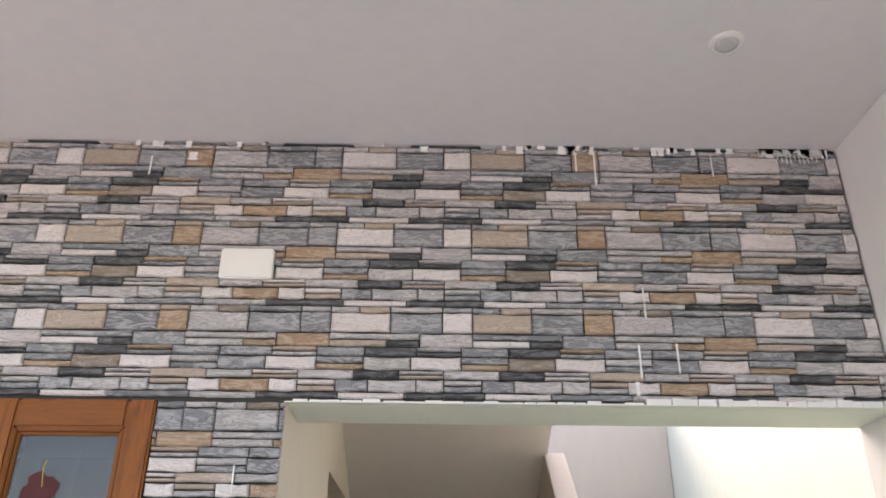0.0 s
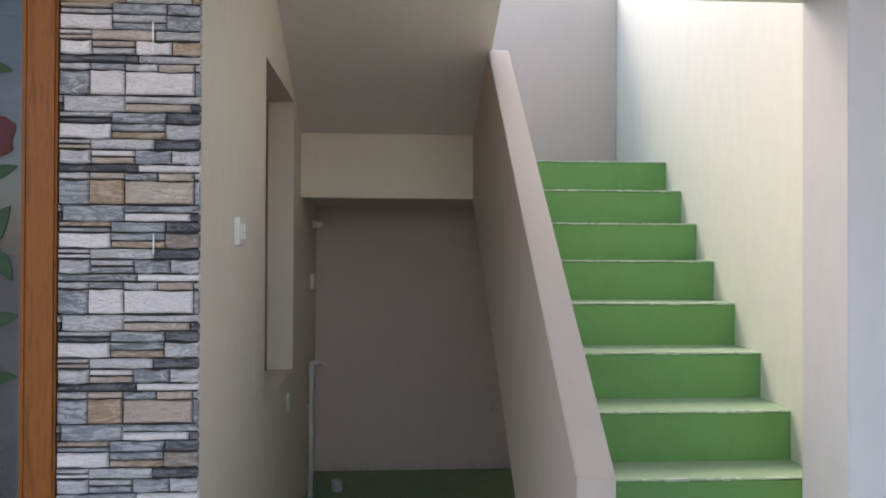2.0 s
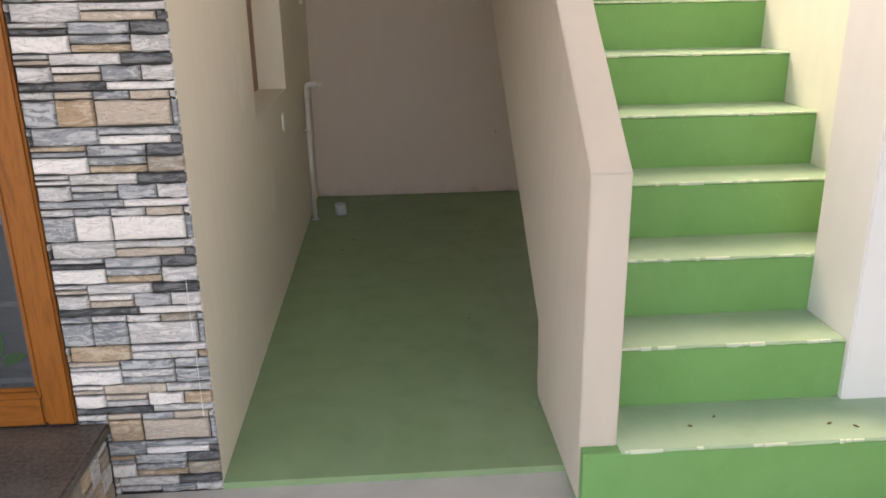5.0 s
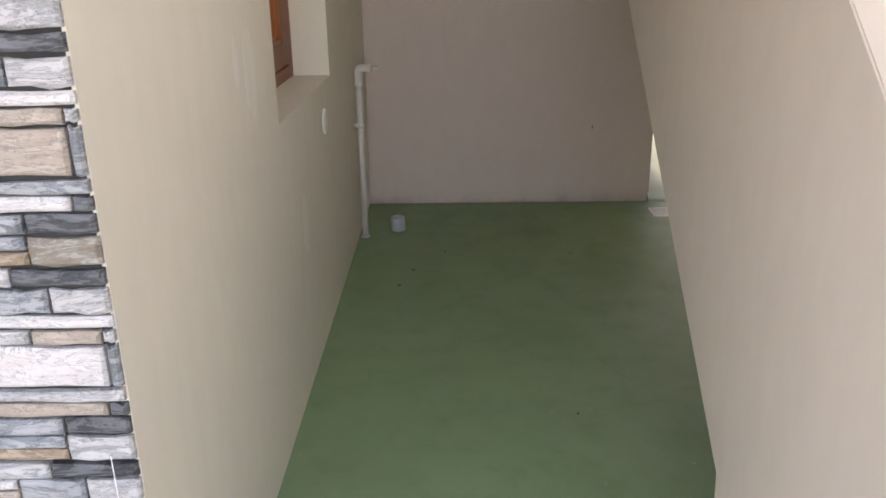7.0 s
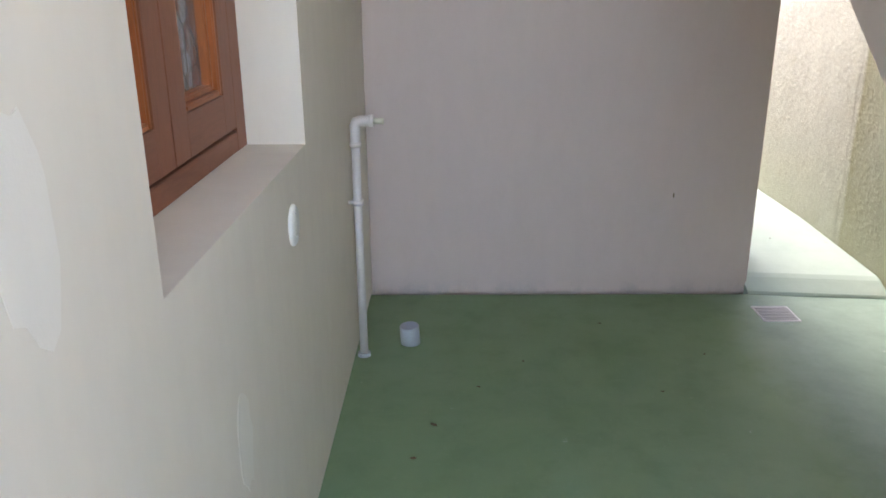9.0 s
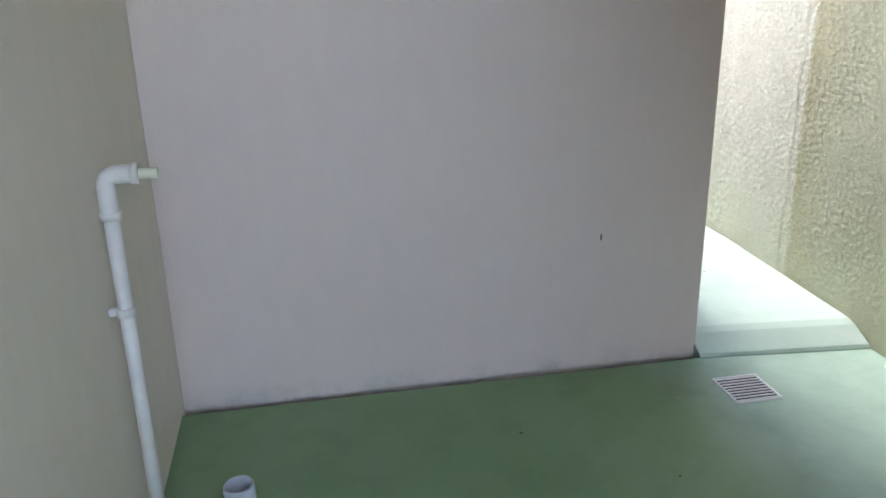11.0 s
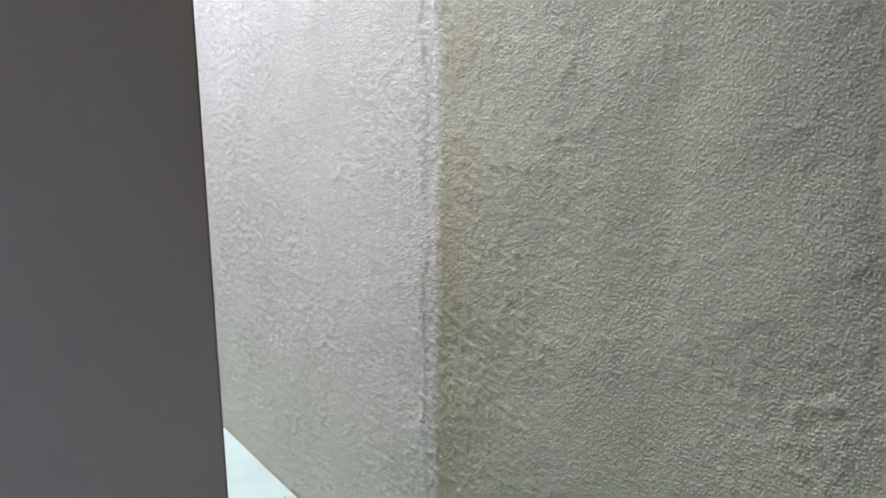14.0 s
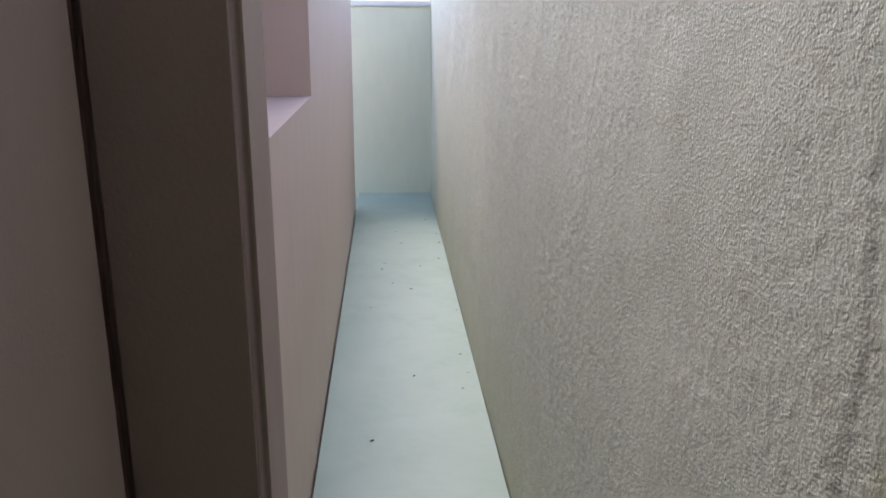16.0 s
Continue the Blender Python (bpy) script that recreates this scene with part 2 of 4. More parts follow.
def stone_mat(name, c1, c2, streak, ramped=0.5):
    """Split-stone face: streaks and veins along the course, pitted darks, each piece its own tint."""
    a = Mat(name, 0.42)
    rnd = a.node("ShaderNodeObjectInfo").outputs["Random"]
    isl = a.t.nodes.new("ShaderNodeNewGeometry").outputs["Random Per Island"]
    add = a.node("ShaderNodeMath")
    add.operation = 'ADD'
    a.link(rnd, add.inputs[0])
    a.link(isl, add.inputs[1])
    k = a.node("ShaderNodeMath")
    k.operation = 'MULTIPLY'
    a.link(add.outputs[0], k.inputs[0])
    k.inputs[1].default_value = 37.0
    va = a.node("ShaderNodeVectorMath")
    va.operation = 'ADD'
    a.link(a.scaled(1, 1, 4.2), va.inputs[0])
    a.link(k.outputs[0], va.inputs[1])
    g = a.noise(11, 7, 0.72, va.outputs[0], 2.2)
    f = a.noise(42, 6, 0.75, va.outputs[0], 1.0)
    fr = a.node("ShaderNodeMath")
    fr.operation = 'FRACT'
    a.link(k.outputs[0], fr.inputs[0])
    col = a.mix(fr.outputs[0], c1, c2)
    col = a.mix(a.ramp(g, [(0.46, (0, 0, 0)), (0.54, (min(1, ramped * 1.5),) * 3)]), col, streak)
    col = a.mix(a.ramp(f, [(0.52, (0, 0, 0)), (0.66, (0.2 + 0.8 * ramped,) * 3)]), col, mul(c1, 0.36))
    vein = a.ramp(g, [(0.46, (0, 0, 0)), (0.476, (0.9,) * 3), (0.492, (0, 0, 0))])
    col = a.mix(vein, col, mul(c1, 0.22))
    light = a.ramp(f, [(0.32, (0.45,) * 3), (0.40, (0, 0, 0))])
    col = a.mix(light, col, mul(c2, 1.5))
    col = a.mix(1.0, col, (1.0, 0.985, 1.0), 'MULTIPLY')
    a.color(col)
    a.rough(f, 0.34, 0.6)
    n = a.bump(g, 0.7, 0.011)
    a.bump(f, 0.35, 0.004, n)
    return a.m


STONE = dict(
    W=stone_mat("stone_cream_white", (0.76, 0.71, 0.67), (0.84, 0.80, 0.77), (0.66, 0.60, 0.57), 0.2),
    L=stone_mat("stone_pale_grey", (0.42, 0.42, 0.41), (0.55, 0.53, 0.52), (0.65, 0.62, 0.60)),
    G=stone_mat("stone_blue_grey", (0.19, 0.205, 0.22), (0.31, 0.325, 0.34), (0.50, 0.50, 0.50)),
    D=stone_mat("stone_slate_dark", (0.04, 0.044, 0.048), (0.085, 0.09, 0.095), (0.24, 0.24, 0.25), 0.4),
    B=stone_mat("stone_brown", (0.36, 0.255, 0.165), (0.43, 0.31, 0.205), (0.55, 0.44, 0.33)),
    O=stone_mat("stone_ochre", (0.40, 0.265, 0.165), (0.46, 0.325, 0.215), (0.54, 0.43, 0.32)),
    T=stone_mat("stone_tan", (0.54, 0.45, 0.37), (0.62, 0.53, 0.44), (0.44, 0.36, 0.29)),
    S=stone_mat("stone_speckled", (0.42, 0.38, 0.33), (0.38, 0.33, 0.27), (0.25, 0.20, 0.15), 0.7))
M_joint = paint_mat("black_tile_joint", (0.035, 0.033, 0.032), (0.06, 0.055, 0.05), 0.3, 0.6, 0.8)


def plain(name, c, rough=0.45, metal=0.0, var=0.12, scale=30):
    a = Mat(name, rough, metal)
    a.color(a.mix(a.noise(scale, 4), mul(c, 1 - var), mul(c, 1 + var)))
    a.bump(a.noise(scale * 5, 3), 0.05, 0.001)
    return a.m


M_pvc = plain("greyed_white_pvc", (0.62, 0.57, 0.54), 0.45)
M_grey_pvc = plain("grey_pvc", (0.42, 0.43, 0.47), 0.45)
M_switch = plain("white_switch_plastic", (0.80, 0.79, 0.75), 0.3, var=0.03)
M_slot = plain("pit_shade_black", (0.006, 0.006, 0.006), 0.9)
M_slot.node_tree.nodes["Principled BSDF"].inputs["Specular IOR Level"].default_value = 0.0
M_bar = plain("pale_steel", (0.72, 0.71, 0.72), 0.4, 0.25)
M_metal = plain("dull_steel", (0.55, 0.54, 0.55), 0.4, 0.7)
M_chair = plain("peach_brown_plastic", (0.66, 0.46, 0.38), 0.38, var=0.05, scale=9)
M_cable = plain("beige_cable_sheath", (0.62, 0.58, 0.44), 0.5)
M_cable2 = plain("dark_cable_sheath", (0.05, 0.05, 0.045), 0.5)
M_spilt = plain("thin_whitish_paint", (0.36, 0.435, 0.38), 0.6, var=0.3, scale=60)
M_worn = plain("rubbed_pale_green_paint", (0.50, 0.58, 0.46), 0.6, var=0.2)
M_leaf = plain("dried_leaf", (0.12, 0.08, 0.035), 0.8)
M_pale = plain("pale_debris", (0.55, 0.52, 0.44), 0.8)
M_drip = plain("white_paint_drips", (0.80, 0.79, 0.77), 0.5, var=0.04)
M_flower = plain("dark_red_glass_paint", (0.07, 0.004, 0.006), 0.65, var=0.4, scale=25)
M_green = plain("green_glass_paint", (0.008, 0.045, 0.011), 0.65, var=0.4, scale=30)
M_yellow = plain("yellow_glass_paint", (0.45, 0.36, 0.08), 0.3)
M_lamp = plain("unlit_lamp_glass", (0.55, 0.54, 0.53), 0.25, var=0.03)
M_earth = floor_paint("dusty_ground", (0.42, 0.38, 0.32), (0.48, 0.44, 0.38), (0.34, 0.30, 0.25))


def glass_mat(name, tint, rough, wave):
    a = Mat(name, rough)
    a.b.inputs["Transmission Weight"].default_value = 0.85
    a.b.inputs["IOR"].default_value = 1.45
    a.color(tint)
    if wave:
        v = a.node("ShaderNodeTexVoronoi", Scale=22.0)
        a.link(a.co, v.inputs["Vector"])
        a.bump(v.outputs["Distance"], 0.9, 0.01)
    else:
        a.bump(a.noise(60, 3), 0.1, 0.002)
    return a.m


M_frost = glass_mat("frosted_door_glass", (0.22, 0.24, 0.26), 0.06, False)
M_figured = glass_mat("figured_window_glass", (0.6, 0.63, 0.66), 0.12, True)


# ---- builders ----
def add_box(bm, x0, x1, y0, y1, z0, z1, mi=0):
    v = [bm.verts.new(c) for c in ((x0, y0, z0), (x1, y0, z0), (x1, y1, z0), (x0, y1, z0),
                                   (x0, y0, z1), (x1, y0, z1), (x1, y1, z1), (x0, y1, z1))]
    for q in ((0, 3, 2, 1), (4, 5, 6, 7), (0, 1, 5, 4), (1, 2, 6, 5), (2, 3, 7, 6), (3, 0, 4, 7)):
        bm.faces.new([v[i] for i in q]).material_index = mi
    return v


def bevelled(bm, width, seg=2):
    bmesh.ops.bevel(bm, geom=list(bm.edges), offset=width, segments=seg, affect='EDGES', clamp_overlap=True)
    return bm


def box(x0, x1, y0, y1, z0, z1, bev=0.0, seg=2):
    bm = bmesh.new()
    add_box(bm, x0, x1, y0, y1, z0, z1)
    return bevelled(bm, bev, seg) if bev else bm


def prism(points, x0, x1, bev=0.0):
    """A solid with the outline points (y, z), from x0 to x1."""
    bm = bmesh.new()
    a = [bm.verts.new((x0, y, z)) for y, z in points]
    b = [bm.verts.new((x1, y, z)) for y, z in points]
    bm.faces.new(a)
    bm.faces.new(b[::-1])
    n = len(points)
    for i in range(n):
        bm.faces.new((a[i], b[i], b[(i + 1) % n], a[(i + 1) % n]))
    bmesh.ops.recalc_face_normals(bm, faces=bm.faces)
    return bevelled(bm, bev) if bev else bm


def lathe(profile, seg=24):
    """A turned solid round z from (radius, z) pairs."""
    bm = bmesh.new()
    rings = [[bm.verts.new((r * math.cos(2 * math.pi * i / seg), r * math.sin(2 * math.pi * i / seg), z))
              for i in range(seg)] for r, z in profile]
    for a, b in zip(rings, rings[1:]):
        for i in range(seg):
            bm.faces.new((a[i], a[(i + 1) % seg], b[(i + 1) % seg], b[i]))
    bm.faces.new(rings[0][::-1])
    bm.faces.new(rings[-1])
    for f in bm.faces:
        f.smooth = len(f.verts) == 4
    return bm


def tube(points, radius, seg=10):
    """A round bar along a line of points."""
    bm = bmesh.new()
    pts = [Vector(p) for p in points]
    rings, ref = [], None
    for i, p in enumerate(pts):
        d = (pts[min(i + 1, len(pts) - 1)] - pts[max(i - 1, 0)]).normalized()
        if ref is None:
            ref = Vector((1, 0, 0)) if abs(d.x) < 0.8 else Vector((0, 1, 0))
        ref = (ref - d * ref.dot(d)).normalized()
        sid = d.cross(ref)
        rings.append([bm.verts.new(p + ref * (radius * math.cos(2 * math.pi * k / seg)) + sid * (radius * math.sin(2 * math.pi * k / seg))) for k in range(seg)])
    for a, b in zip(rings, rings[1:]):
        for i in range(seg):
            bm.faces.new((a[i], a[(i + 1) % seg], b[(i + 1) % seg], b[i])).smooth = True
    bm.faces.new(rings[0][::-1])
    bm.faces.new(rings[-1])
    return bm


def part(name, bm, material, parent=None, label=""):
    me = bpy.data.meshes.new(name)
    bmesh.ops.recalc_face_normals(bm, faces=bm.faces)
    bm.to_mesh(me)
    bm.free()
    for m in material if isinstance(material, (list, tuple)) else [material]:
        me.materials.append(m)
    ob = new(name, me)
    if parent:
        ob.parent = parent
    return tagged(ob, label)


def structure(name, bm, material, label, category):
    return tagged(part(name, bm, material), label, category, kind="structure")


def thing(name, label, category, group="", at=None):
    return tagged(new(name), label, category, group) if at is None else placed(name, label, category, group, at)


def placed(name, label, category, group, at):
    ob = tagged(new(name), label, category, group)
    ob.matrix_basis = at
    return ob


# ---- the plan ----
LINTEL, CEIL = 2.172, 3.03       # underside of the opening, porch ceiling
OPEN_R = 1.72                    # right jamb
WALL_T = 0.24                    # front wall thickness
BACK = 3.165                     # back wall of the passage
BACK_R = 1.481                   # its free end
PAR_L, PAR_R = 0.94, 1.037       # stair parapet
ALLEY_L, ALLEY_R = 1.471, 2.005
TOP = 3.16                       # top of the stair well walls
STEP0 = 0.165
RISE = 0.175
NOSE = [0.02, 0.235, 0.445, 0.66, 0.91, 1.16, 1.40, 1.62, 1.84, 2.09]
LAND = STEP0 + 10 * RISE


def right_x(y):
    """The stair's right-hand wall stands slightly askew."""
    return 1.885 + 0.039 * y if y < 3.077 else ALLEY_R


# ground and floors
gb = bmesh.new()
add_box(gb, -400, 400, -400, 400, -0.5, -0.06)
structure("ground", gb, M_earth, "dusty bare ground around the house", "ground")
structure("porch_floor", box(-3.0, 1.96, -2.55, 0.0, -0.059, -0.02), M_cement,
          "grey cement porch floor", "floor")
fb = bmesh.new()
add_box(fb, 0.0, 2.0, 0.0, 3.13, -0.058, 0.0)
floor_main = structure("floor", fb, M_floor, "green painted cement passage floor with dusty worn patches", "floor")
ab = prism([(3.07, -0.05), (3.07, 0.003), (3.078, 0.012), (3.15, 0.046), (3.18, 0.054), (3.5, 0.066), (3.9, 0.08), (9.2, 0.08), (9.2, -0.05)],
           BACK_R - 0.003, 2.0)
for v in ab.verts:
    if v.co.y < 3.3 and v.co.x < 1.9:
        v.co.y += 0.055
alley = structure("alley_floor", ab, M_alleyfloor, "painted cement alley floor, sky light put in as pale mint, raised by a rounded step", "floor")

# front wall, clad in stone-look tiles
JF = 0.012                       # front of the wall behind the tiles
DOOR_L, DOOR_R, DOOR_B, DOOR_T = -1.285, -0.355, 0.205, 2.175
wf = bmesh.new()
add_box(wf, -3.0, DOOR_L, JF, WALL_T, -0.05, CEIL)
add_box(wf, DOOR_L, DOOR_R, JF, WALL_T, DOOR_T, CEIL)
add_box(wf, DOOR_L, DOOR_R, JF, WALL_T, -0.05, DOOR_B)
add_box(wf, DOOR_R, -0.006, JF, WALL_T, -0.05, CEIL)
add_box(wf, -0.006, OPEN_R - 0.005, JF, JF + 0.01, LINTEL + 0.005, CEIL)
wall_front = structure("wall_front", wf, M_joint, "porch wall clad in stacked stone-look tiles, grey, cream and brown", "wall")
lint = structure("wall_lintel", box(-0.006, OPEN_R, JF + 0.0105, WALL_T - 0.002, LINTEL, TOP, 0.003), M_lime,
                 "painted beam over the wide opening with a smeared lower edge", "wall")
# white right-hand pier of the opening and the porch's right side
structure("wall_pier", box(OPEN_R, 2.15, 0.0, WALL_T, -0.05, TOP, 0.004), M_white, "smooth white painted pier beside the stairs", "wall")
structure("beam", box(OPEN_R - 0.004, 2.15, -2.55, -0.001, LINTEL + 0.004, CEIL - 0.001), M_white, "white painted beam over the porch side", "beam")
structure("wall_porch_right", box(1.96, 2.15, -2.55, -0.002, -0.05, LINTEL + 0.002), M_white, "white painted porch side wall", "wall")
structure("ceiling", box(-3.0, 2.15, -2.55, 0.011, CEIL, CEIL + 0.15), M_ceil, "smooth white painted porch ceiling", "ceiling")

# left wall of the passage, with a window recess through it
WIN_Y0, WIN_Y1, WIN_Z0, WIN_Z1 = 1.06, 1.955, 0.832, 2.18
wl = bmesh.new()
add_box(wl, -0.0055, 0.0, JF + 0.0005, WALL_T, -0.05, LINTEL - 0.001)
add_box(wl, -0.24, 0.0, WALL_T, WIN_Y0, -0.05, TOP)
add_box(wl, -0.24, 0.0, WIN_Y1, BACK + 0.2, -0.05, TOP)
add_box(wl, -0.24, 0.0, WIN_Y0, WIN_Y1, -0.05, WIN_Z0)
add_box(wl, -0.24, 0.0, WIN_Y0, WIN_Y1, WIN_Z1, TOP)
bmesh.ops.remove_doubles(wl, verts=wl.verts, dist=0.0005)
wall_left = structure("wall_left", wl, M_cream, "cream painted passage wall with patchy repaired plaster", "wall")
# back wall, below and above the stair landing
wall_back = structure("wall_back", box(0.0, BACK_R, BACK, 3.632, -0.05, 2.02, 0.006), M_back, "beige painted back wall with damp stains along its foot", "wall")
# dark skin laid over the wall's end to stand in for its shade
structure("wall_back_end_shade", box(BACK_R - 0.001, BACK_R + 0.005, BACK + 0.012, 3.631, -0.04, 2.015, 0.002), M_pier, "thin brown skin added for the shade on the end of the back wall", "wall")
structure("wall_landing", box(-0.2, 2.0, BACK - 0.003, BACK + 0.12, 1.722, TOP), M_pink, "pinkish painted wall behind the stair landing", "wall")

# right-hand wall: smooth pale lime over the stairs, rough plaster along the alley
def skew_wall(ys, z0, z1, out=0.0):
    bm = bmesh.new()
    rings = [[bm.verts.new((right_x(y) - out, y, z0)), bm.verts.new((right_x(y) - out, y, z1)),
              bm.verts.new((2.22, y, z1)), bm.verts.new((2.22, y, z0))] for y in ys]
    for a, b in zip(rings, rings[1:]):
        for i in range(4):
            bm.faces.new((a[i], a[(i + 1) % 4], b[(i + 1) % 4], b[i]))
    bm.faces.new(rings[0])
    bm.faces.new(rings[-1])
    return bm


wall_boundary = structure("wall_boundary", skew_wall([WALL_T, 1.2, 2.2, 3.077, 5, 9.2], -0.05, 1.62, -0.008), M_rough,
                          "rough sandy plaster boundary wall, olive with a paler coat", "wall")


def value_noise(u, v, cell, seed):
    """Smooth random heights, -1 to 1, on lattice cells of the given size."""
    g = np.random.RandomState(seed).uniform(-1, 1, (257, 257))
    p, q = u / cell, v / cell
    i, j = np.floor(p).astype(int), np.floor(q).astype(int)
    f, h = p - i, q - j
    f, h = f * f * (3 - 2 * f), h * h * (3 - 2 * h)
    i, j, i1, j1 = i % 257, j % 257, (i + 1) % 257, (j + 1) % 257
    return (g[i, j] * (1 - f) + g[i1, j] * f) * (1 - h) + (g[i, j1] * (1 - f) + g[i1, j1] * f) * h


def rough_coat():
    """Hand-thrown sandy plaster: grains, blobs and trowel smears as real relief."""
    ys = [1.5]
    while ys[-1] < 9.19:
        y = ys[-1]
        ys.append(y + (0.006 if y < 1.9 else 0.0034 if y < 4.2 else min(0.03, 0.0034 + (y - 4.2) * 0.007)))
    ys = np.array(ys)
    zs = np.linspace(-0.02, 1.617, 470)
    y, z = np.meshgrid(ys, zs, indexing='ij')
    wy = y + 0.004 * value_noise(y, z, 0.03, 1)
    wz = z + 0.004 * value_noise(y, z, 0.03, 2)
    smear = value_noise(wy + 0.5 * wz, wz - 0.3 * wy, 0.35, 3)
    turn = y * 0.85 + z * 0.5, z * 0.85 - y * 0.5
    grain = value_noise(wy, wz, 0.0075, 4) + 0.7 * value_noise(turn[0], turn[1], 0.0115, 5)
    blobs = np.clip(value_noise(wy * 0.7, wz, 0.013, 6) + 0.35 * value_noise(y, z, 0.09, 7) - 0.35, 0, 1)
    lumps = np.clip(value_noise(turn[0], turn[1], 0.021, 8) - 0.62, 0, 1)
    strokes = np.clip(value_noise(turn[0] * 0.35, turn[1], 0.016, 9) - 0.55, 0, 1)
    zone = np.clip(0.75 + 0.5 * smear + 0.2 * value_noise(y, z, 0.12, 10), 0.35, 1.1)
    zone = zone * np.where(y < 2.5, 0.55 + 0.45 * np.clip((y - 1.9) / 0.6, 0, 1), 1)
    zone = zone * np.where(y > 3.56, 0.7, 1)
    broad = 0.003 * value_noise(y, z, 0.4, 11) + 0.0012 * value_noise(y, z, 0.11, 12)
    out = broad + 1.05 * zone * (0.0005 * grain + 0.0004 * value_noise(wz, wy, 0.0062, 14) + 0.0016 * blobs + 0.003 * lumps + 0.0016 * strokes)
    edge = 3.565 + 0.012 * value_noise(z * 0 + 0.5, z, 0.12, 13)
    out = out + 0.0016 * np.clip((y - edge) / 0.012, 0, 1)
    out = np.clip(out, -0.006, 0.0075)
    base = np.where(y < 3.077, 1.885 + 0.039 * y, ALLEY_R)
    ny, nz = y.shape
    x = base + 0.0015 - out
    x[0, :], x[-1, :], x[:, 0], x[:, -1] = base[0, :] + 0.012, base[-1, :] + 0.012, base[:, 0] + 0.012, base[:, -1] + 0.012
    me = bpy.data.meshes.new("plaster_coat")
    co = np.stack([x, y, z], axis=-1).reshape(-1, 3)
    k = np.arange(ny * nz).reshape(ny, nz)
    quads = np.stack([k[:-1, :-1], k[:-1, 1:], k[1:, 1:], k[1:, :-1]], axis=-1).reshape(-1, 4)
    me.from_pydata(co.tolist(), [], quads.tolist())
    me.polygons.foreach_set("use_smooth", [True] * len(me.polygons))
    me.materials.append(M_rough)
    ob = new("plaster_coat", me)
    ob.parent = wall_boundary
    tagged(ob, "sandy hand-thrown plaster coat")


rough_coat()
structure("wall_stair_upper", skew_wall([WALL_T, 1.2, 2.2, 3.077, BACK + 0.1], 1.62, TOP), M_lime,
          "pale lime painted upper wall of the stair well", "wall")
sw = bmesh.new()
skin = [(WALL_T + 0.001, 0.1), (2.27, 1.73), (3.07, 1.73), (3.07, TOP - 0.002), (WALL_T + 0.001, TOP - 0.002)]
fa = [sw.verts.new((right_x(y) - 0.004, y, z)) for y, z in skin]
fb2 = [sw.verts.new((right_x(y) + 0.02, y, z)) for y, z in skin]
sw.faces.new(fa)
sw.faces.new(fb2[::-1])
for i in range(5):
    sw.faces.new((fa[i], fb2[i], fb2[(i + 1) % 5], fa[(i + 1) % 5]))
structure("wall_stair_right", sw, M_lime, "pale lime painted plaster beside the stairs", "wall")
structure("wall_boundary_upper", box(ALLEY_R, 2.22, BACK + 0.1, 5.2, 1.62, 1.95), M_rough, "rough plaster upper boundary wall", "wall")

# alley: left-hand wall with a window niche, projecting pier, end wall
NI0, NI1, NIZ = 4.55, 5.42, 1.088
al = bmesh.new()
add_box(al, 0.9, ALLEY_L, 3.77, NI0, -0.05, 2.02)
add_box(al, 0.9, ALLEY_L, NI1, 6.4, -0.05, 2.02)
add_box(al, 1.2, ALLEY_L, 6.4, 8.3, -0.05, 1.56)
add_box(al, 0.9, ALLEY_L, NI0, NI1, -0.05, NIZ)
add_box(al, 0.9, ALLEY_L, NI0, NI1, 1.86, 2.02)
add_box(al, 0.9, ALLEY_L - 0.24, NI0, NI1, NIZ, 1.86)
bmesh.ops.remove_doubles(al, verts=al.verts, dist=0.0005)
structure("wall_alley_left", al, M_alley, "pinkish plastered alley wall with a deep window niche", "wall")
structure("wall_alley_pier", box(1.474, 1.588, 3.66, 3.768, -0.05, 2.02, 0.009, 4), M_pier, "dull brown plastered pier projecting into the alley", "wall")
structure("wall_end", box(-2.0, 2.22, 8.83, 9.0, -0.05, 1.40, 0.006), M_lime2, "low yellow-green painted wall closing the alley", "wall")
structure("wall_end_coping", box(-2.0, 2.24, 8.81, 9.03, 1.40, 1.44, 0.006), M_white, "white coping on the low end wall", "wall")

for p in bpy.data.objects["wall_alley_pier"].data.polygons:
    p.use_smooth = p.area < 0.05

# unseen wall, added so that no daylight reaches into the gap
structure("wall_gap_block", box(0.76, 0.9, 3.50, 3.95, -0.05, 2.02), M_pier, "plain unseen wall added to keep light out of a narrow gap", "wall")
# slab out of view, added to cast shade on pier and gap
structure("shade_slab", box(0.76, 1.66, BACK + 0.122, 3.90, 2.022, 2.14), M_alley, "unseen slab added to shade the gap and the pier", "ceiling")

# walls that close the house behind the door and the window
rb = bmesh.new()
add_box(rb, -3.0, -2.85, WALL_T, 3.4, -0.05, CEIL)
add_box(rb, -2.85, -0.24, 3.25, 3.4, -0.05, CEIL)
structure("wall_room", rb, M_white, "plain white walls of the room behind the door", "wall")
structure("ceiling_room", box(-3.0, -0.24, WALL_T, 3.4, CEIL, CEIL + 0.15), M_ceil, "plain white ceiling of the room behind the door", "ceiling")
structure("floor_room", box(-3.0, -0.24, WALL_T, 3.4, -0.05, 0.2), M_cement, "plain floor of the room behind the door", "floor")

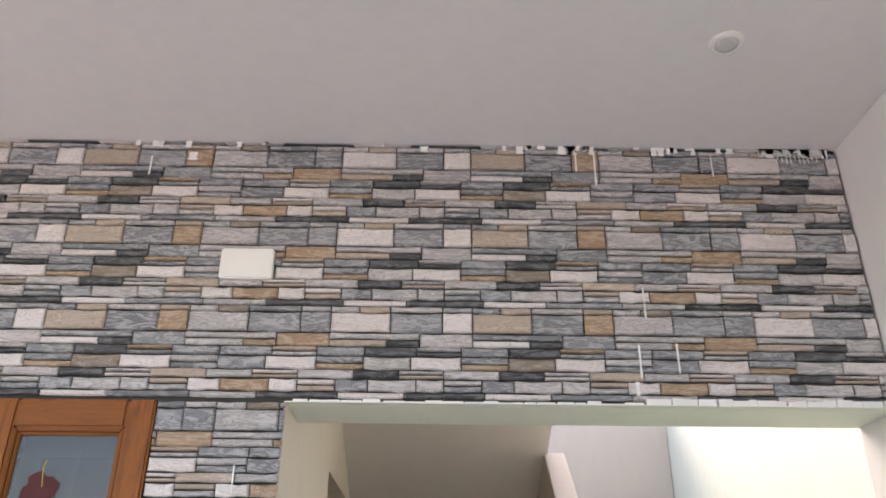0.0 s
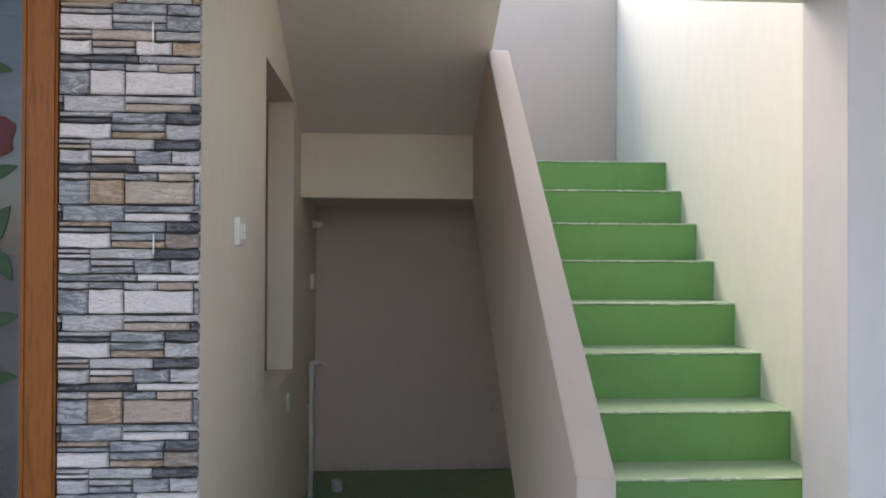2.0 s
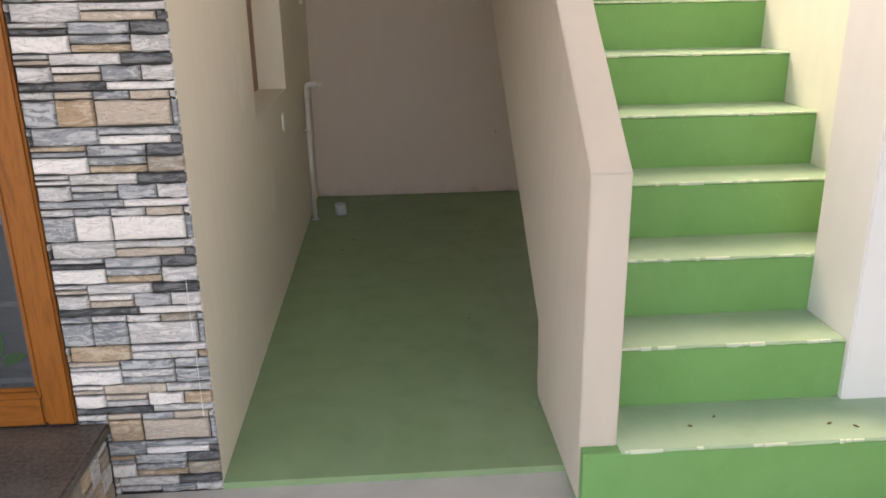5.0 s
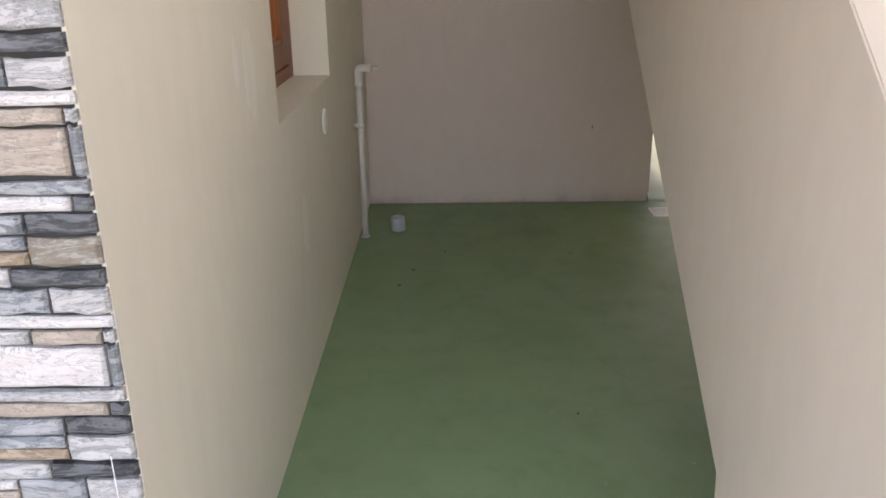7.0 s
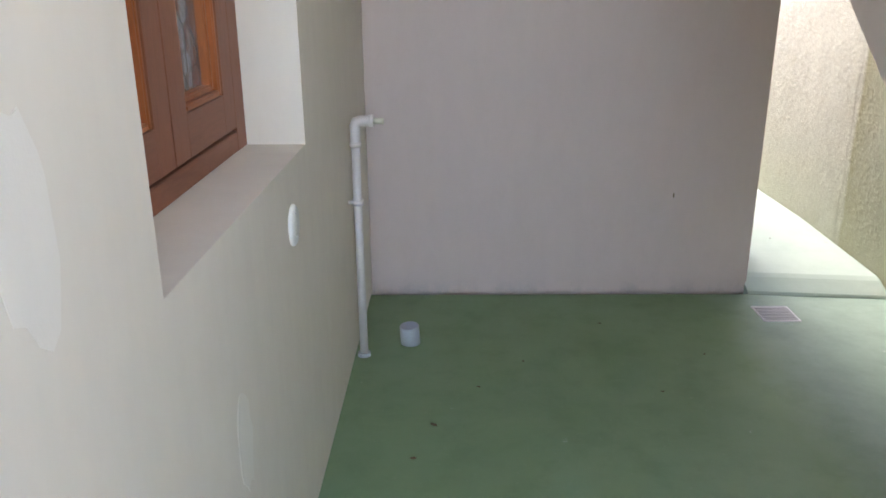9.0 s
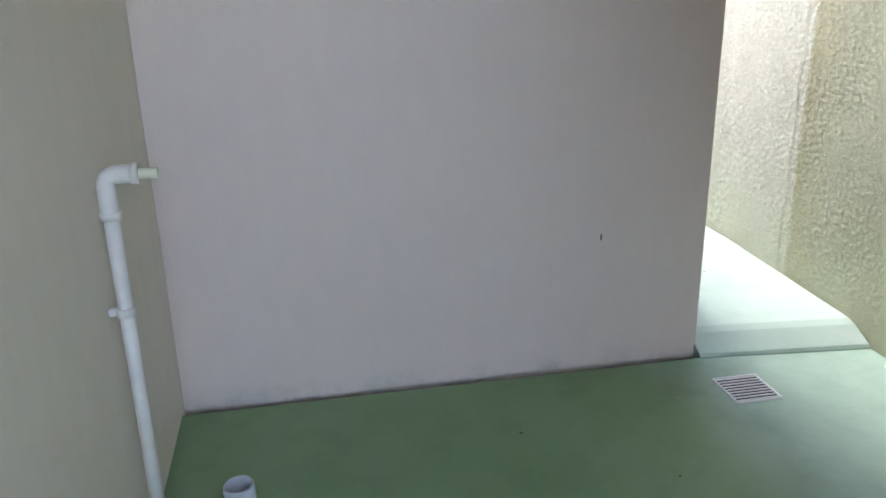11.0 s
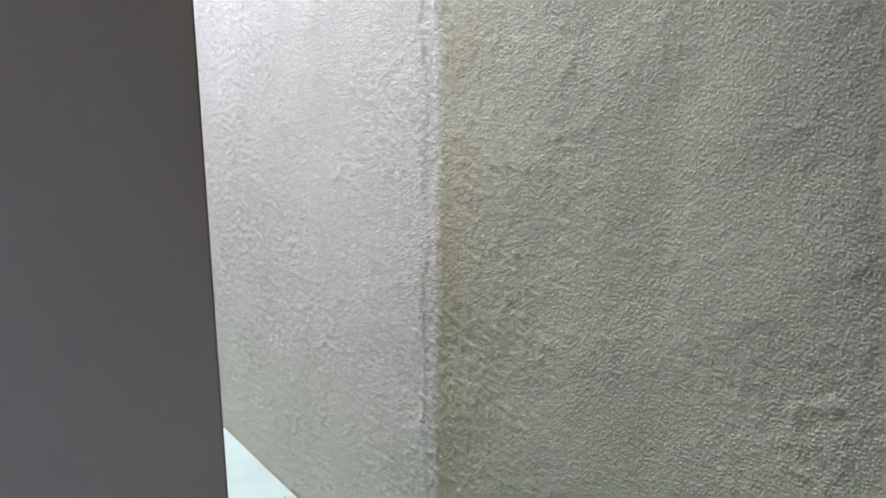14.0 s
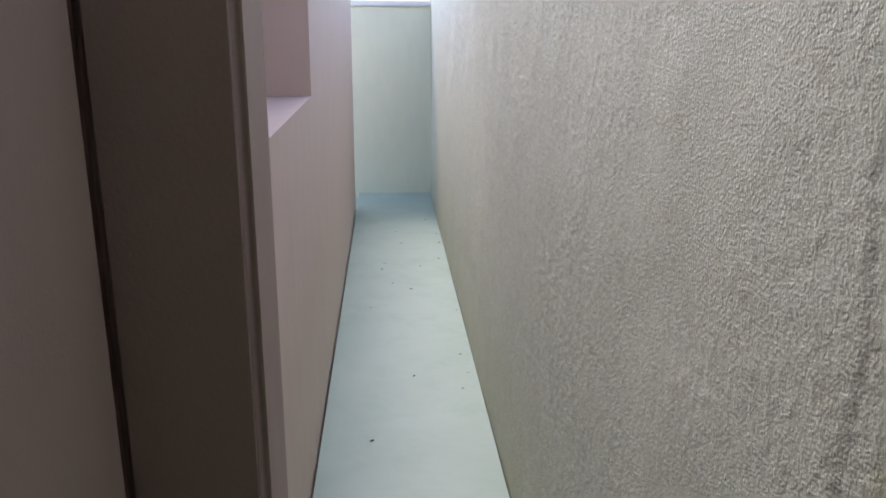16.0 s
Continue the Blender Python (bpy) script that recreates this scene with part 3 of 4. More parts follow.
# paler patches of filler on the passage wall
rw = random.Random(3)
for cy, cz, wy, wz in ((0.81, 0.99, 0.05, 0.10), (1.31, 0.49, 0.04, 0.09), (0.70, 1.02, 0.02, 0.05)):
    pbm = bmesh.new()
    ring = [pbm.verts.new((0.0005, cy + wy * math.cos(a) * rw.uniform(0.75, 1.1), cz + wz * math.sin(a) * rw.uniform(0.8, 1.1))) for a in [k * math.pi / 9 for k in range(18)]]
    pbm.faces.new(ring)
    ext = bmesh.ops.extrude_face_region(pbm, geom=list(pbm.faces))
    bmesh.ops.translate(pbm, verts=[v for v in ext["geom"] if isinstance(v, bmesh.types.BMVert)], vec=(0.0007, 0, 0))
    part("filler_patch", pbm, M_filler, wall_left, "paler patch of wall filler")

# ---- stairs ----
stairs = tagged(new("staircase"), "green painted cement staircase with worn pale treads", "staircase")
flight = prism([(0.43, 0.0), (0.43, 0.257), (2.27, 1.716), (2.27, LAND - 0.05), (2.1, LAND - 0.05)]
               + [p for k in range(9, 0, -1) for p in ((NOSE[k] + 0.03, STEP0 + k * RISE - 0.004), (NOSE[k - 1] + 0.03, STEP0 + k * RISE - 0.004))]
               + [(0.03, 0.0)], PAR_R - 0.01, 1.9)
part("waist_slab", flight, M_pink, stairs, "beige painted underside of the flight")
rs = random.Random(4)


def worn_bar(x0, x1, y0, y1, z0, z1, skew0=0.0, chips=0):
    """A stair piece with slightly wavering, worn front edge."""
    bm = bmesh.new()
    n = 26
    cols = []
    for i in range(n + 1):
        x = x0 + (x1 - x0) * i / n
        w = rs.uniform(-0.002, 0.002) + (rs.uniform(-0.007, 0) if rs.random() < chips else 0)
        cols.append([bm.verts.new((x, y0 + w * 0.5, z0)), bm.verts.new((x, y0 - w * 0.4, z1 - 0.004 + w * 0.5)), bm.verts.new((x, y0 + 0.006 - w * 0.4, z1 + w * 0.2)),
                     bm.verts.new((x, y1, z1)), bm.verts.new((x, y1, z0))])
    for a, b in zip(cols, cols[1:]):
        for i in range(5):
            bm.faces.new((a[i], a[(i + 1) % 5], b[(i + 1) % 5], b[i]))
    bm.faces.new(cols[0])
    bm.faces.new(cols[-1])
    return bm


for k in range(1, 11):
    y0 = NOSE[k - 1]
    y1 = NOSE[k] + 0.02 if k < 10 else 2.3
    xr = OPEN_R - 0.001 if y0 < WALL_T - 0.03 else right_x(y0) + 0.004
    part("riser", worn_bar(PAR_R, xr, y0, y0 + 0.03, STEP0 + (k - 1) * RISE, STEP0 + k * RISE - 0.006), M_riser, stairs)
    part("tread", worn_bar(PAR_R, xr, y0 - 0.002, y1, STEP0 + k * RISE - 0.006, STEP0 + k * RISE, chips=0.12), M_tread, stairs)
part("riser", worn_bar(PAR_L + 0.002, 1.96, -0.2, -0.17, -0.02, STEP0 - 0.006), M_riser, stairs)
part("bottom_step", box(PAR_L + 0.004, 1.958, -0.172, 0.02, -0.02, STEP0 - 0.007), M_riser, stairs)
part("tread", worn_bar(PAR_R + 0.001, 1.958, -0.202, 0.03, STEP0 - 0.006, STEP0, chips=0.12), M_tread, stairs)
rn = random.Random(31)
for k in range(0, 11):
    yn = -0.202 if k == 0 else NOSE[k - 1] - 0.002
    xr = 1.95 if k == 0 else OPEN_R - 0.004 if yn < WALL_T - 0.03 else right_x(yn)
    wb, x = bmesh.new(), PAR_R + 0.01
    while x < xr - 0.07:
        w = rn.uniform(0.008, 0.05)
        zt = STEP0 + k * RISE
        add_box(wb, x, x + w, yn - 0.0022, yn + rn.uniform(0.003, 0.009), zt - rn.uniform(0.003, 0.008), zt + 0.0009)
        x += w + rn.choice((0.0, 0.004, 0.02, rn.uniform(0.03, 0.16)))
    tagged(part("worn_edge", wb, M_worn, stairs, "whitish worn paint along the step edge"), kind="stuff")
part("landing", box(0.0, 1.996, 2.272, BACK, 1.722, LAND, 0.0), M_pink, stairs, "beige painted landing slab")
part("landing_top", box(PAR_R, 1.99, 2.1, BACK - 0.002, LAND - 0.004, LAND + 0.001), M_tread, stairs, "pale green landing surface")

para = prism([(-0.16, 0.0), (-0.16, 0.868), (1.62, 2.375), (2.27, 2.07), (2.27, 1.712), (0.42, 0.257), (0.408, 0.14), (0.415, 0.06), (0.40, 0.0)],
             PAR_L, PAR_R, 0.003)
structure("wall_stair_parapet", para, M_pink, "beige painted sloping parapet wall along the stairs", "wall")
structure("landing_beam", box(0.0, PAR_L + 0.006, 2.268, 2.40, 1.72, 2.12, 0.003), M_cream, "cream painted beam at the landing's edge", "beam")
sof = prism([(2.35, 2.034), (0.20, 3.0), (0.20, 3.16), (2.35, 2.194)], 0.0, PAR_L + 0.015)
structure("ceiling_soffit", sof, M_soffit, "white sloping underside of the upper flight", "ceiling")

# ---- porch things ----
def door_panel():
    """Glazed double door panel in varnished teak, painted glass and a white grille behind it."""
    d = tagged(new("door_1"), "varnished teak door panel with frosted painted glass", "door", kind="structure")
    y0, y1 = -0.006, 0.085
    ups = [DOOR_L, -0.82, DOOR_R - 0.075]
    for x in ups:
        w = 0.09 if x == -0.82 else 0.075
        part("stile", box(x, x + w, y0, y1, DOOR_B, DOOR_T, 0.006), M_teak_v, d)
    for x0, x1 in ((DOOR_L + 0.075, -0.82), (-0.73, DOOR_R - 0.075)):
        part("top_rail", box(x0, x1, y0, y1, DOOR_T - 0.08, DOOR_T, 0.006), M_teak_h, d)
        part("bottom_rail", box(x0, x1, y0, y1, DOOR_B, DOOR_B + 0.085, 0.006), M_teak_h, d)
        z0, z1 = DOOR_B + 0.085, DOOR_T - 0.08
        for a, b, m in ((0.0, 0.009, 0.004), (0.009, 0.018, 0.014)):
            part("bead", box(x0 + a, x0 + b, y0 + m, y0 + 0.03, z0, z1, 0.003), M_teak_v, d)
            part("bead", box(x1 - b, x1 - a, y0 + m, y0 + 0.03, z0, z1, 0.003), M_teak_v, d)
            part("bead", box(x0 + b, x1 - b, y0 + m, y0 + 0.03, z0 + a, z0 + b, 0.003), M_teak_h, d)
            part("bead", box(x0 + b, x1 - b, y0 + m, y0 + 0.03, z1 - b, z1 - a, 0.003), M_teak_h, d)
        pane = part("pane", box(x0 + 0.012, x1 - 0.012, y0 + 0.022, y0 + 0.027, z0 + 0.012, z1 - 0.012), M_frost, d, "frosted glass pane")
        pane.visible_shadow = False
        gx = x1 - 0.04
        while gx > x0:
            part("grille_bar", box(gx - 0.006, gx + 0.006, 0.062, 0.072, z0, z1 - (0.0 if gx > x1 - 0.05 else 0.05)), M_switch, d, "white grille bar")
            gx -= 0.1
        gz = 2.03
        while gz > z0:
            part("grille_bar", box(x0, x1, 0.055, 0.062, gz - 0.006, gz + 0.006), M_switch, d, "white grille bar")
            gz -= 0.215
    yp = y0 + 0.0205

    def leaf(cx, cz, length, turn, width=0.42):
        bm = bmesh.new()
        n = 9
        c, s_ = math.cos(radians(turn)), math.sin(radians(turn))
        top, low = [], []
        for i in range(n + 1):
            u = i / n
            w = width * length * math.sin(math.pi * u ** 0.8) * 0.5
            for side, li in ((1, top), (-1, low)):
                px, pz = (u - 0.5) * length, side * w + 0.06 * length * math.sin(3 * u)
                li.append(bm.verts.new((cx + c * px - s_ * pz, yp, cz + s_ * px + c * pz)))
        for i in range(n):
            bm.faces.new((top[i], top[i + 1], low[i + 1], low[i]))
        ext = bmesh.ops.extrude_face_region(bm, geom=list(bm.faces))
        bmesh.ops.translate(bm, verts=[v for v in ext["geom"] if isinstance(v, bmesh.types.BMVert)], vec=(0, -0.0012, 0))
        part("leaf", bm, M_green, d, "green painted leaf")

    def bloom(cx, cz, r, petals):
        for k in range(petals):
            a = 2 * math.pi * k / petals + 0.4
            bm = bmesh.new()
            ring = []
            for i in range(14):
                t = 2 * math.pi * i / 14
                rr = r * 0.55 * (1 + 0.12 * math.sin(5 * t + k))
                ring.append(bm.verts.new((cx + r * 0.5 * math.cos(a) + rr * math.cos(t), yp - 0.0004 * k, cz + r * 0.5 * math.sin(a) + rr * math.sin(t))))
            bm.faces.new(ring)
            ext = bmesh.ops.extrude_face_region(bm, geom=list(bm.faces))
            bmesh.ops.translate(bm, verts=[v for v in ext["geom"] if isinstance(v, bmesh.types.BMVert)], vec=(0, -0.001, 0))
            part("petal", bm, M_flower, d, "dark red painted petal")
    bloom(-0.63, 1.93, 0.05, 4)
    part("stem", tube([(-0.625, yp, 1.94), (-0.632, yp, 1.99), (-0.628, yp, 2.01)], 0.002, 6), M_yellow, d, "yellow painted stamen")
    bloom(-0.525, 1.71, 0.062, 5)
    for a in ((-0.515, 1.875, 0.09, -4), (-0.49, 1.615, 0.075, 25), (-0.505, 1.475, 0.13, 60), (-0.50, 1.38, 0.10, -55),
              (-0.58, 1.80, 0.11, 150), (-0.60, 1.60, 0.12, 200), (-0.49, 1.24, 0.08, 15), (-0.495, 1.09, 0.08, 10),
              (-0.60, 1.20, 0.11, 120), (-0.58, 0.9, 0.1, 60), (-0.485, 0.39, 0.07, 20), (-0.52, 0.44, 0.1, 80)):
        leaf(*a)
    part("stem", tube([(-0.53, yp, 1.70), (-0.55, yp, 1.5), (-0.54, yp, 1.2), (-0.56, yp, 0.8), (-0.53, yp, 0.35)], 0.0025, 6), M_green, d, "green painted stem")


door_panel()

step = tagged(new("door_step"), "dark granite door step with stone-clad sides", "step")
part("step_slab", box(-1.7, -0.277, -0.325, 0.006, 0.17, 0.2, 0.004), M_granite, step)
part("step_body", box(-1.7, -0.285, -0.315, 0.004, -0.02, 0.17), M_joint, step)
rq = random.Random(8)
yy = -0.31
while yy < -0.03:
    w = rq.uniform(0.04, 0.07)
    zz = -0.015
    while zz < 0.15:
        hh = min(rq.uniform(0.04, 0.08), 0.165 - zz)
        pb = box(-0.287, -0.279, yy + 0.003, min(yy + w, -0.004), zz + 0.003, zz + hh, 0.003)
        for v in pb.verts:
            v.co.y += (v.co.z - zz) * rq.uniform(0.0, 0.15)
        part("facing_stone", pb, rq.choice([STONE["S"], STONE["B"], STONE["L"]]), step)
        zz += hh
    yy += w

plate = tagged(new("blank_plate"), "white blank electrical plate on the stone-clad wall", "plate")
part("cover", box(-0.232, -0.074, -0.017, 0.008, 2.54, 2.638, 0.004, 3), M_switch, plate)

spot = placed("downlight", "round white recessed ceiling spotlight, switched off", "light", "", pose(1.185, -0.51, CEIL))
part("trim_ring", lathe([(0.030, -0.001), (0.030, -0.009), (0.036, -0.010), (0.046, -0.005), (0.048, 0.001)], 32), M_switch, spot)
part("lamp_face", lathe([(0.0005, -0.0105), (0.02, -0.0108), (0.0297, -0.0095), (0.0297, -0.002)], 32), M_lamp, spot, "greyish unlit lamp glass")

# ---- passage things ----
def side_window():
    w = tagged(new("window_1"), "brown wooden window with figured glass in a deep recess", "window", kind="structure")
    x0, x1 = -0.2, -0.128
    a, b, c, d = WIN_Y0, WIN_Y1, WIN_Z0, WIN_Z1
    part("frame_post", box(x0, x1, a, a + 0.07, c, d, 0.0006), M_wind_v, w)
    part("frame_post", box(x0, x1, b - 0.07, b, c, d, 0.0006), M_wind_v, w)
    part("frame_sill", box(x0, x1, a + 0.07, b - 0.07, c, c + 0.043, 0.002), M_wind_h, w)
    part("frame_head", box(x0, x1, a + 0.07, b - 0.07, d - 0.043, d, 0.002), M_wind_h, w)
    mid = (a + b) / 2
    zl, zh = c + 0.049, d - 0.047
    for s0, s1 in ((a + 0.07, mid - 0.002), (mid + 0.002, b - 0.07)):
        part("sash_stile", box(x0 + 0.01, x1 - 0.0005, s0, s0 + 0.075, zl, zh, 0.0006), M_wind_v, w)
        part("sash_stile", box(x0 + 0.01, x1 - 0.0005, s1 - 0.075, s1, zl, zh, 0.0006), M_wind_v, w)
        part("sash_rail", box(x0 + 0.01, x1 - 0.0005, s0 + 0.075, s1 - 0.075, zl, zl + 0.077, 0.0006), M_wind_h, w)
        part("sash_rail", box(x0 + 0.01, x1 - 0.0005, s0 + 0.075, s1 - 0.075, zh - 0.077, zh, 0.0006), M_wind_h, w)
        y0, y1, z0, z1 = s0 + 0.075, s1 - 0.075, zl + 0.077, zh - 0.077
        for k, (off, wd) in enumerate(((0.003, 0.012), (0.014, 0.012))):
            e = 0.012 * k
            for ya, yb in ((y0 + e, y0 + e + wd), (y1 - e - wd, y1 - e)):
                part("bead", box(x0 + 0.02, x1 - off, ya, yb, z0 + e, z1 - e, 0.003), M_bead, w, "orange-brown glazing bead")
            for za, zb in ((z0 + e, z0 + e + wd), (z1 - e - wd, z1 - e)):
                part("bead", box(x0 + 0.02, x1 - off, y0 + e + wd, y1 - e - wd, za, zb, 0.003), M_bead, w, "orange-brown glazing bead")
        pane = part("pane", box(x0 + 0.035, x0 + 0.04, y0 + 0.01, y1 - 0.01, z0 + 0.01, z1 - 0.01), M_figured, w, "figured glass pane")
        pane.visible_shadow = False


side_window()


def switch_plate(y, z, wy, wz, label, rockers):
    s_ = tagged(new("switch_plate"), label, "switch")
    part("plate", box(-0.001, 0.017, y - wy / 2, y + wy / 2, z - wz / 2, z + wz / 2, 0.003, 3), M_switch, s_)
    for k in range(rockers):
        yc = y + (k - (rockers - 1) / 2) * wy / max(1, rockers) * 0.8
        part("rocker", box(0.015, 0.0205, yc - 0.014, yc + 0.014, z - 0.024, z + 0.024, 0.002), M_switch, s_)


switch_plate(0.50, 1.482, 0.12, 0.088, "white double switch plate on the cream wall", 2)
switch_plate(2.86, 1.245, 0.085, 0.09, "small white switch plate near the back corner", 1)

holder = placed("lamp_holder", "white angled lamp holder without a bulb", "lamp holder", "", pose(0.0, 2.98, 1.6, 0, 90, 0))
part("base", lathe([(0.03, 0.0), (0.03, 0.008), (0.024, 0.014), (0.018, 0.016)], 20), M_switch, holder)
part("socket", lathe([(0.018, 0.015), (0.02, 0.03), (0.019, 0.06), (0.0165, 0.062)], 20), M_switch, holder)

cover = placed("junction_cover", "round white junction box cover with two screws", "cover plate", "", pose(0.0, 1.765, 0.704, 0, 90, 0))
part("disc", lathe([(0.043, 0.0), (0.0425, 0.004), (0.039, 0.007), (0.0005, 0.0085)], 36), M_switch, cover)
for dz in (-0.026, 0.026):
    sc = lathe([(0.0035, 0.0), (0.003, 0.0025), (0.0005, 0.003)], 10)
    bmesh.ops.translate(sc, verts=sc.verts, vec=(dz, 0.004 if dz > 0 else -0.004, 0.0072))
    part("screw", sc, M_metal, cover, "small steel screw")

tap = tagged(new("water_pipe"), "greyed white PVC water pipe with a capped elbow outlet", "pipe")
part("riser_pipe", tube([(0.03, 2.597, 0.0), (0.03, 2.597, 0.735)], 0.0135, 18), M_pvc, tap)
part("pipe_clip", tube([(0.03, 2.597, 0.515), (0.03, 2.597, 0.532)], 0.018, 18), M_pvc, tap)
part("pipe_clip", box(0.0, 0.02, 2.591, 2.603, 0.517, 0.53, 0.002), M_pvc, tap)
part("elbow", tube([(0.03, 2.597, 0.698), (0.03, 2.597, 0.702), (0.03, 2.597, 0.761), (0.035, 2.597, 0.772), (0.045, 2.597, 0.776), (0.082, 2.597, 0.776), (0.086, 2.597, 0.776)], 0.0165, 18), M_pvc, tap)
part("elbow_rim", tube([(0.03, 2.597, 0.698), (0.03, 2.597, 0.711)], 0.0185, 18), M_pvc, tap)
part("elbow_rim", tube([(0.073, 2.597, 0.776), (0.087, 2.597, 0.776)], 0.0185, 18), M_pvc, tap)
part("plug", tube([(0.082, 2.597, 0.776), (0.118, 2.597, 0.775)], 0.0095, 14), M_cable, tap, "pale beige threaded plug")
part("foot_collar", tube([(0.03, 2.597, 0.0), (0.03, 2.597, 0.012)], 0.021, 18), M_grey_pvc, tap)

stub = placed("drain_stub", "short open grey PVC drain pipe stub in the floor", "pipe", "", pose(0.178, 2.693, 0.0, 2, -3, 0))
part("pipe_wall", lathe([(0.0335, -0.005), (0.0335, 0.062), (0.0315, 0.066), (0.0285, 0.066), (0.028, 0.006), (0.0005, 0.004)], 30), M_grey_pvc, stub)
part("plug_rag", lathe([(0.02, 0.005), (0.018, 0.014), (0.010, 0.02), (0.0005, 0.019)], 9), M_pale, stub, "crumpled pale rag plugging the pipe")

grate = tagged(new("floor_drain"), "square steel floor drain grate set in painted cement", "drain")
gx0, gx1, gy0, gy1 = 1.445, 1.578, 2.862, 3.0
# no hole here: a black plate at floor level paints the pit's darkness
part("pit", box(gx0 + 0.004, gx1 - 0.004, gy0 + 0.004, gy1 - 0.004, -0.02, 0.0012), M_slot, grate, "black plate standing in for the shade in the drain pit")
for q in ((gx0, gx0 + 0.006, gy0, gy1), (gx1 - 0.006, gx1, gy0, gy1), (gx0 + 0.006, gx1 - 0.006, gy0, gy0 + 0.006), (gx0 + 0.006, gx1 - 0.006, gy1 - 0.006, gy1)):
    part("rim", box(*q, -0.001, 0.004, 0.001), M_bar, grate)
for k in range(9):
    yb = gy0 + 0.012 + k * (gy1 - gy0 - 0.024) / 8
    part("bar", box(gx0 + 0.006, gx1 - 0.006, yb - 0.0026, yb + 0.0026, 0.0, 0.0036, 0.0006), M_bar, grate)


def sweep(points, w, h, side):
    """A flat bar of width w (along side) and thickness h along a line of points."""
    bm = bmesh.new()
    pts = [Vector(p) for p in points]
    sd = Vector(side).normalized()
    rings = []
    for i, p in enumerate(pts):
        d = (pts[min(i + 1, len(pts) - 1)] - pts[max(i - 1, 0)]).normalized()
        n = d.cross(sd).normalized()
        rings.append([bm.verts.new(p + sd * (w / 2 * a) + n * (h / 2 * b)) for a, b in ((-1, -1), (1, -1), (1, 1), (-1, 1))])
    for a, b in zip(rings, rings[1:]):
        for i in range(4):
            bm.faces.new((a[i], a[(i + 1) % 4], b[(i + 1) % 4], b[i]))
    bm.faces.new(rings[0][::-1])
    bm.faces.new(rings[-1])
    return bevelled(bm, min(w, h) * 0.22, 2)


def plastic_chair(at):
    """Moulded armchair: seat, slatted back, two arms, four splayed legs; its front is +x."""
    c = placed("plastic_chair", "peach-brown moulded plastic armchair standing under the stairs", "chair", "", at)
    n = 12
    bm = bmesh.new()
    grid = [[bm.verts.new((-0.21 + 0.43 * i / n, -0.21 + 0.42 * j / n,
                           0.415 - 0.022 * math.sin(math.pi * j / n) * math.sin(math.pi * i / n) - 0.02 * (1 if i == n else 0))) for j in range(n + 1)] for i in range(n + 1)]
    for i in range(n):
        for j in range(n):
            bm.faces.new((grid[i][j], grid[i + 1][j], grid[i + 1][j + 1], grid[i][j + 1])).smooth = True
    ext = bmesh.ops.extrude_face_region(bm, geom=list(bm.faces))
    bmesh.ops.translate(bm, verts=[v for v in ext["geom"] if isinstance(v, bmesh.types.BMVert)], vec=(0, 0, -0.028))
    part("seat", bm, M_chair, c)
    for y in (-0.225, 0.225):
        s_ = 1 if y > 0 else -1
        part("leg", sweep([(0.24, y + 0.01 * s_, 0.0), (0.235, y, 0.2), (0.225, y, 0.42)], 0.055, 0.042, (0.5, 1, 0)), M_chair, c)
        part("leg", sweep([(-0.215, y + 0.01 * s_, 0.0), (-0.2, y, 0.22), (-0.20, y, 0.42)], 0.055, 0.042, (0.5, 1, 0)), M_chair, c)
        arm = part("armrest", sweep([(0.225, y, 0.41), (0.228, y, 0.50), (0.226, y, 0.57), (0.205, y, 0.615), (0.12, y, 0.64), (0.0, y, 0.665), (-0.12, y, 0.69), (-0.2, y * 0.96, 0.71)], 0.05, 0.034, (0, 1, 0)), M_chair, c)
        part("back_post", sweep([(-0.20, y * 0.96, 0.41), (-0.2, y * 0.96, 0.6), (-0.22, y * 0.9, 0.80)], 0.05, 0.03, (0, 1, 0)), M_chair, c)
    for k in range(5):
        y = -0.13 + 0.065 * k
        part("back_slat", sweep([(-0.185, y, 0.43), (-0.205, y, 0.6), (-0.222, y, 0.78)], 0.04, 0.014, (0, 1, 0)), M_chair, c)
    part("top_rail", sweep([(-0.22, -0.21, 0.79), (-0.225, -0.1, 0.815), (-0.228, 0.0, 0.82), (-0.225, 0.1, 0.815), (-0.22, 0.21, 0.79)], 0.06, 0.03, (0, 0, 1)), M_chair, c)
    return c


plastic_chair(pose(1.712, 1.772, 0.0, 0, 0, 180))

cab = tagged(new("cable_stub"), "pale conduit with a knotted cable hanging to the floor", "cable")
part("conduit", tube([(1.998, 2.805, 0.275), (1.978, 2.803, 0.268), (1.976, 2.801, 0.15), (1.968, 2.797, 0.02)], 0.0065, 10), M_cable, cab)
part("bracket", box(1.975, 1.995, 2.793, 2.817, 0.265, 0.281, 0.003), M_metal, cab, "small steel bracket")
part("cable", tube([(1.985, 2.813, 0.275), (1.965, 2.830, 0.235), (1.955, 2.833, 0.16), (1.955, 2.817, 0.10), (1.957, 2.800, 0.065)], 0.0035, 8), M_cable2, cab, "dark cable")
for k, (r, dy, m) in enumerate(((0.042, 0.0, M_cable), (0.038, 0.014, M_cable), (0.045, -0.012, M_cable2))):
    part("cable_loop", tube([(1.935 + 0.02 * math.sin(a) + 0.006 * k, 2.781 + dy + r * 0.75 * math.sin(a), 0.047 + r * math.cos(a)) for a in [2 * math.pi * i / 22 for i in range(23)]], 0.003, 8), m, cab)
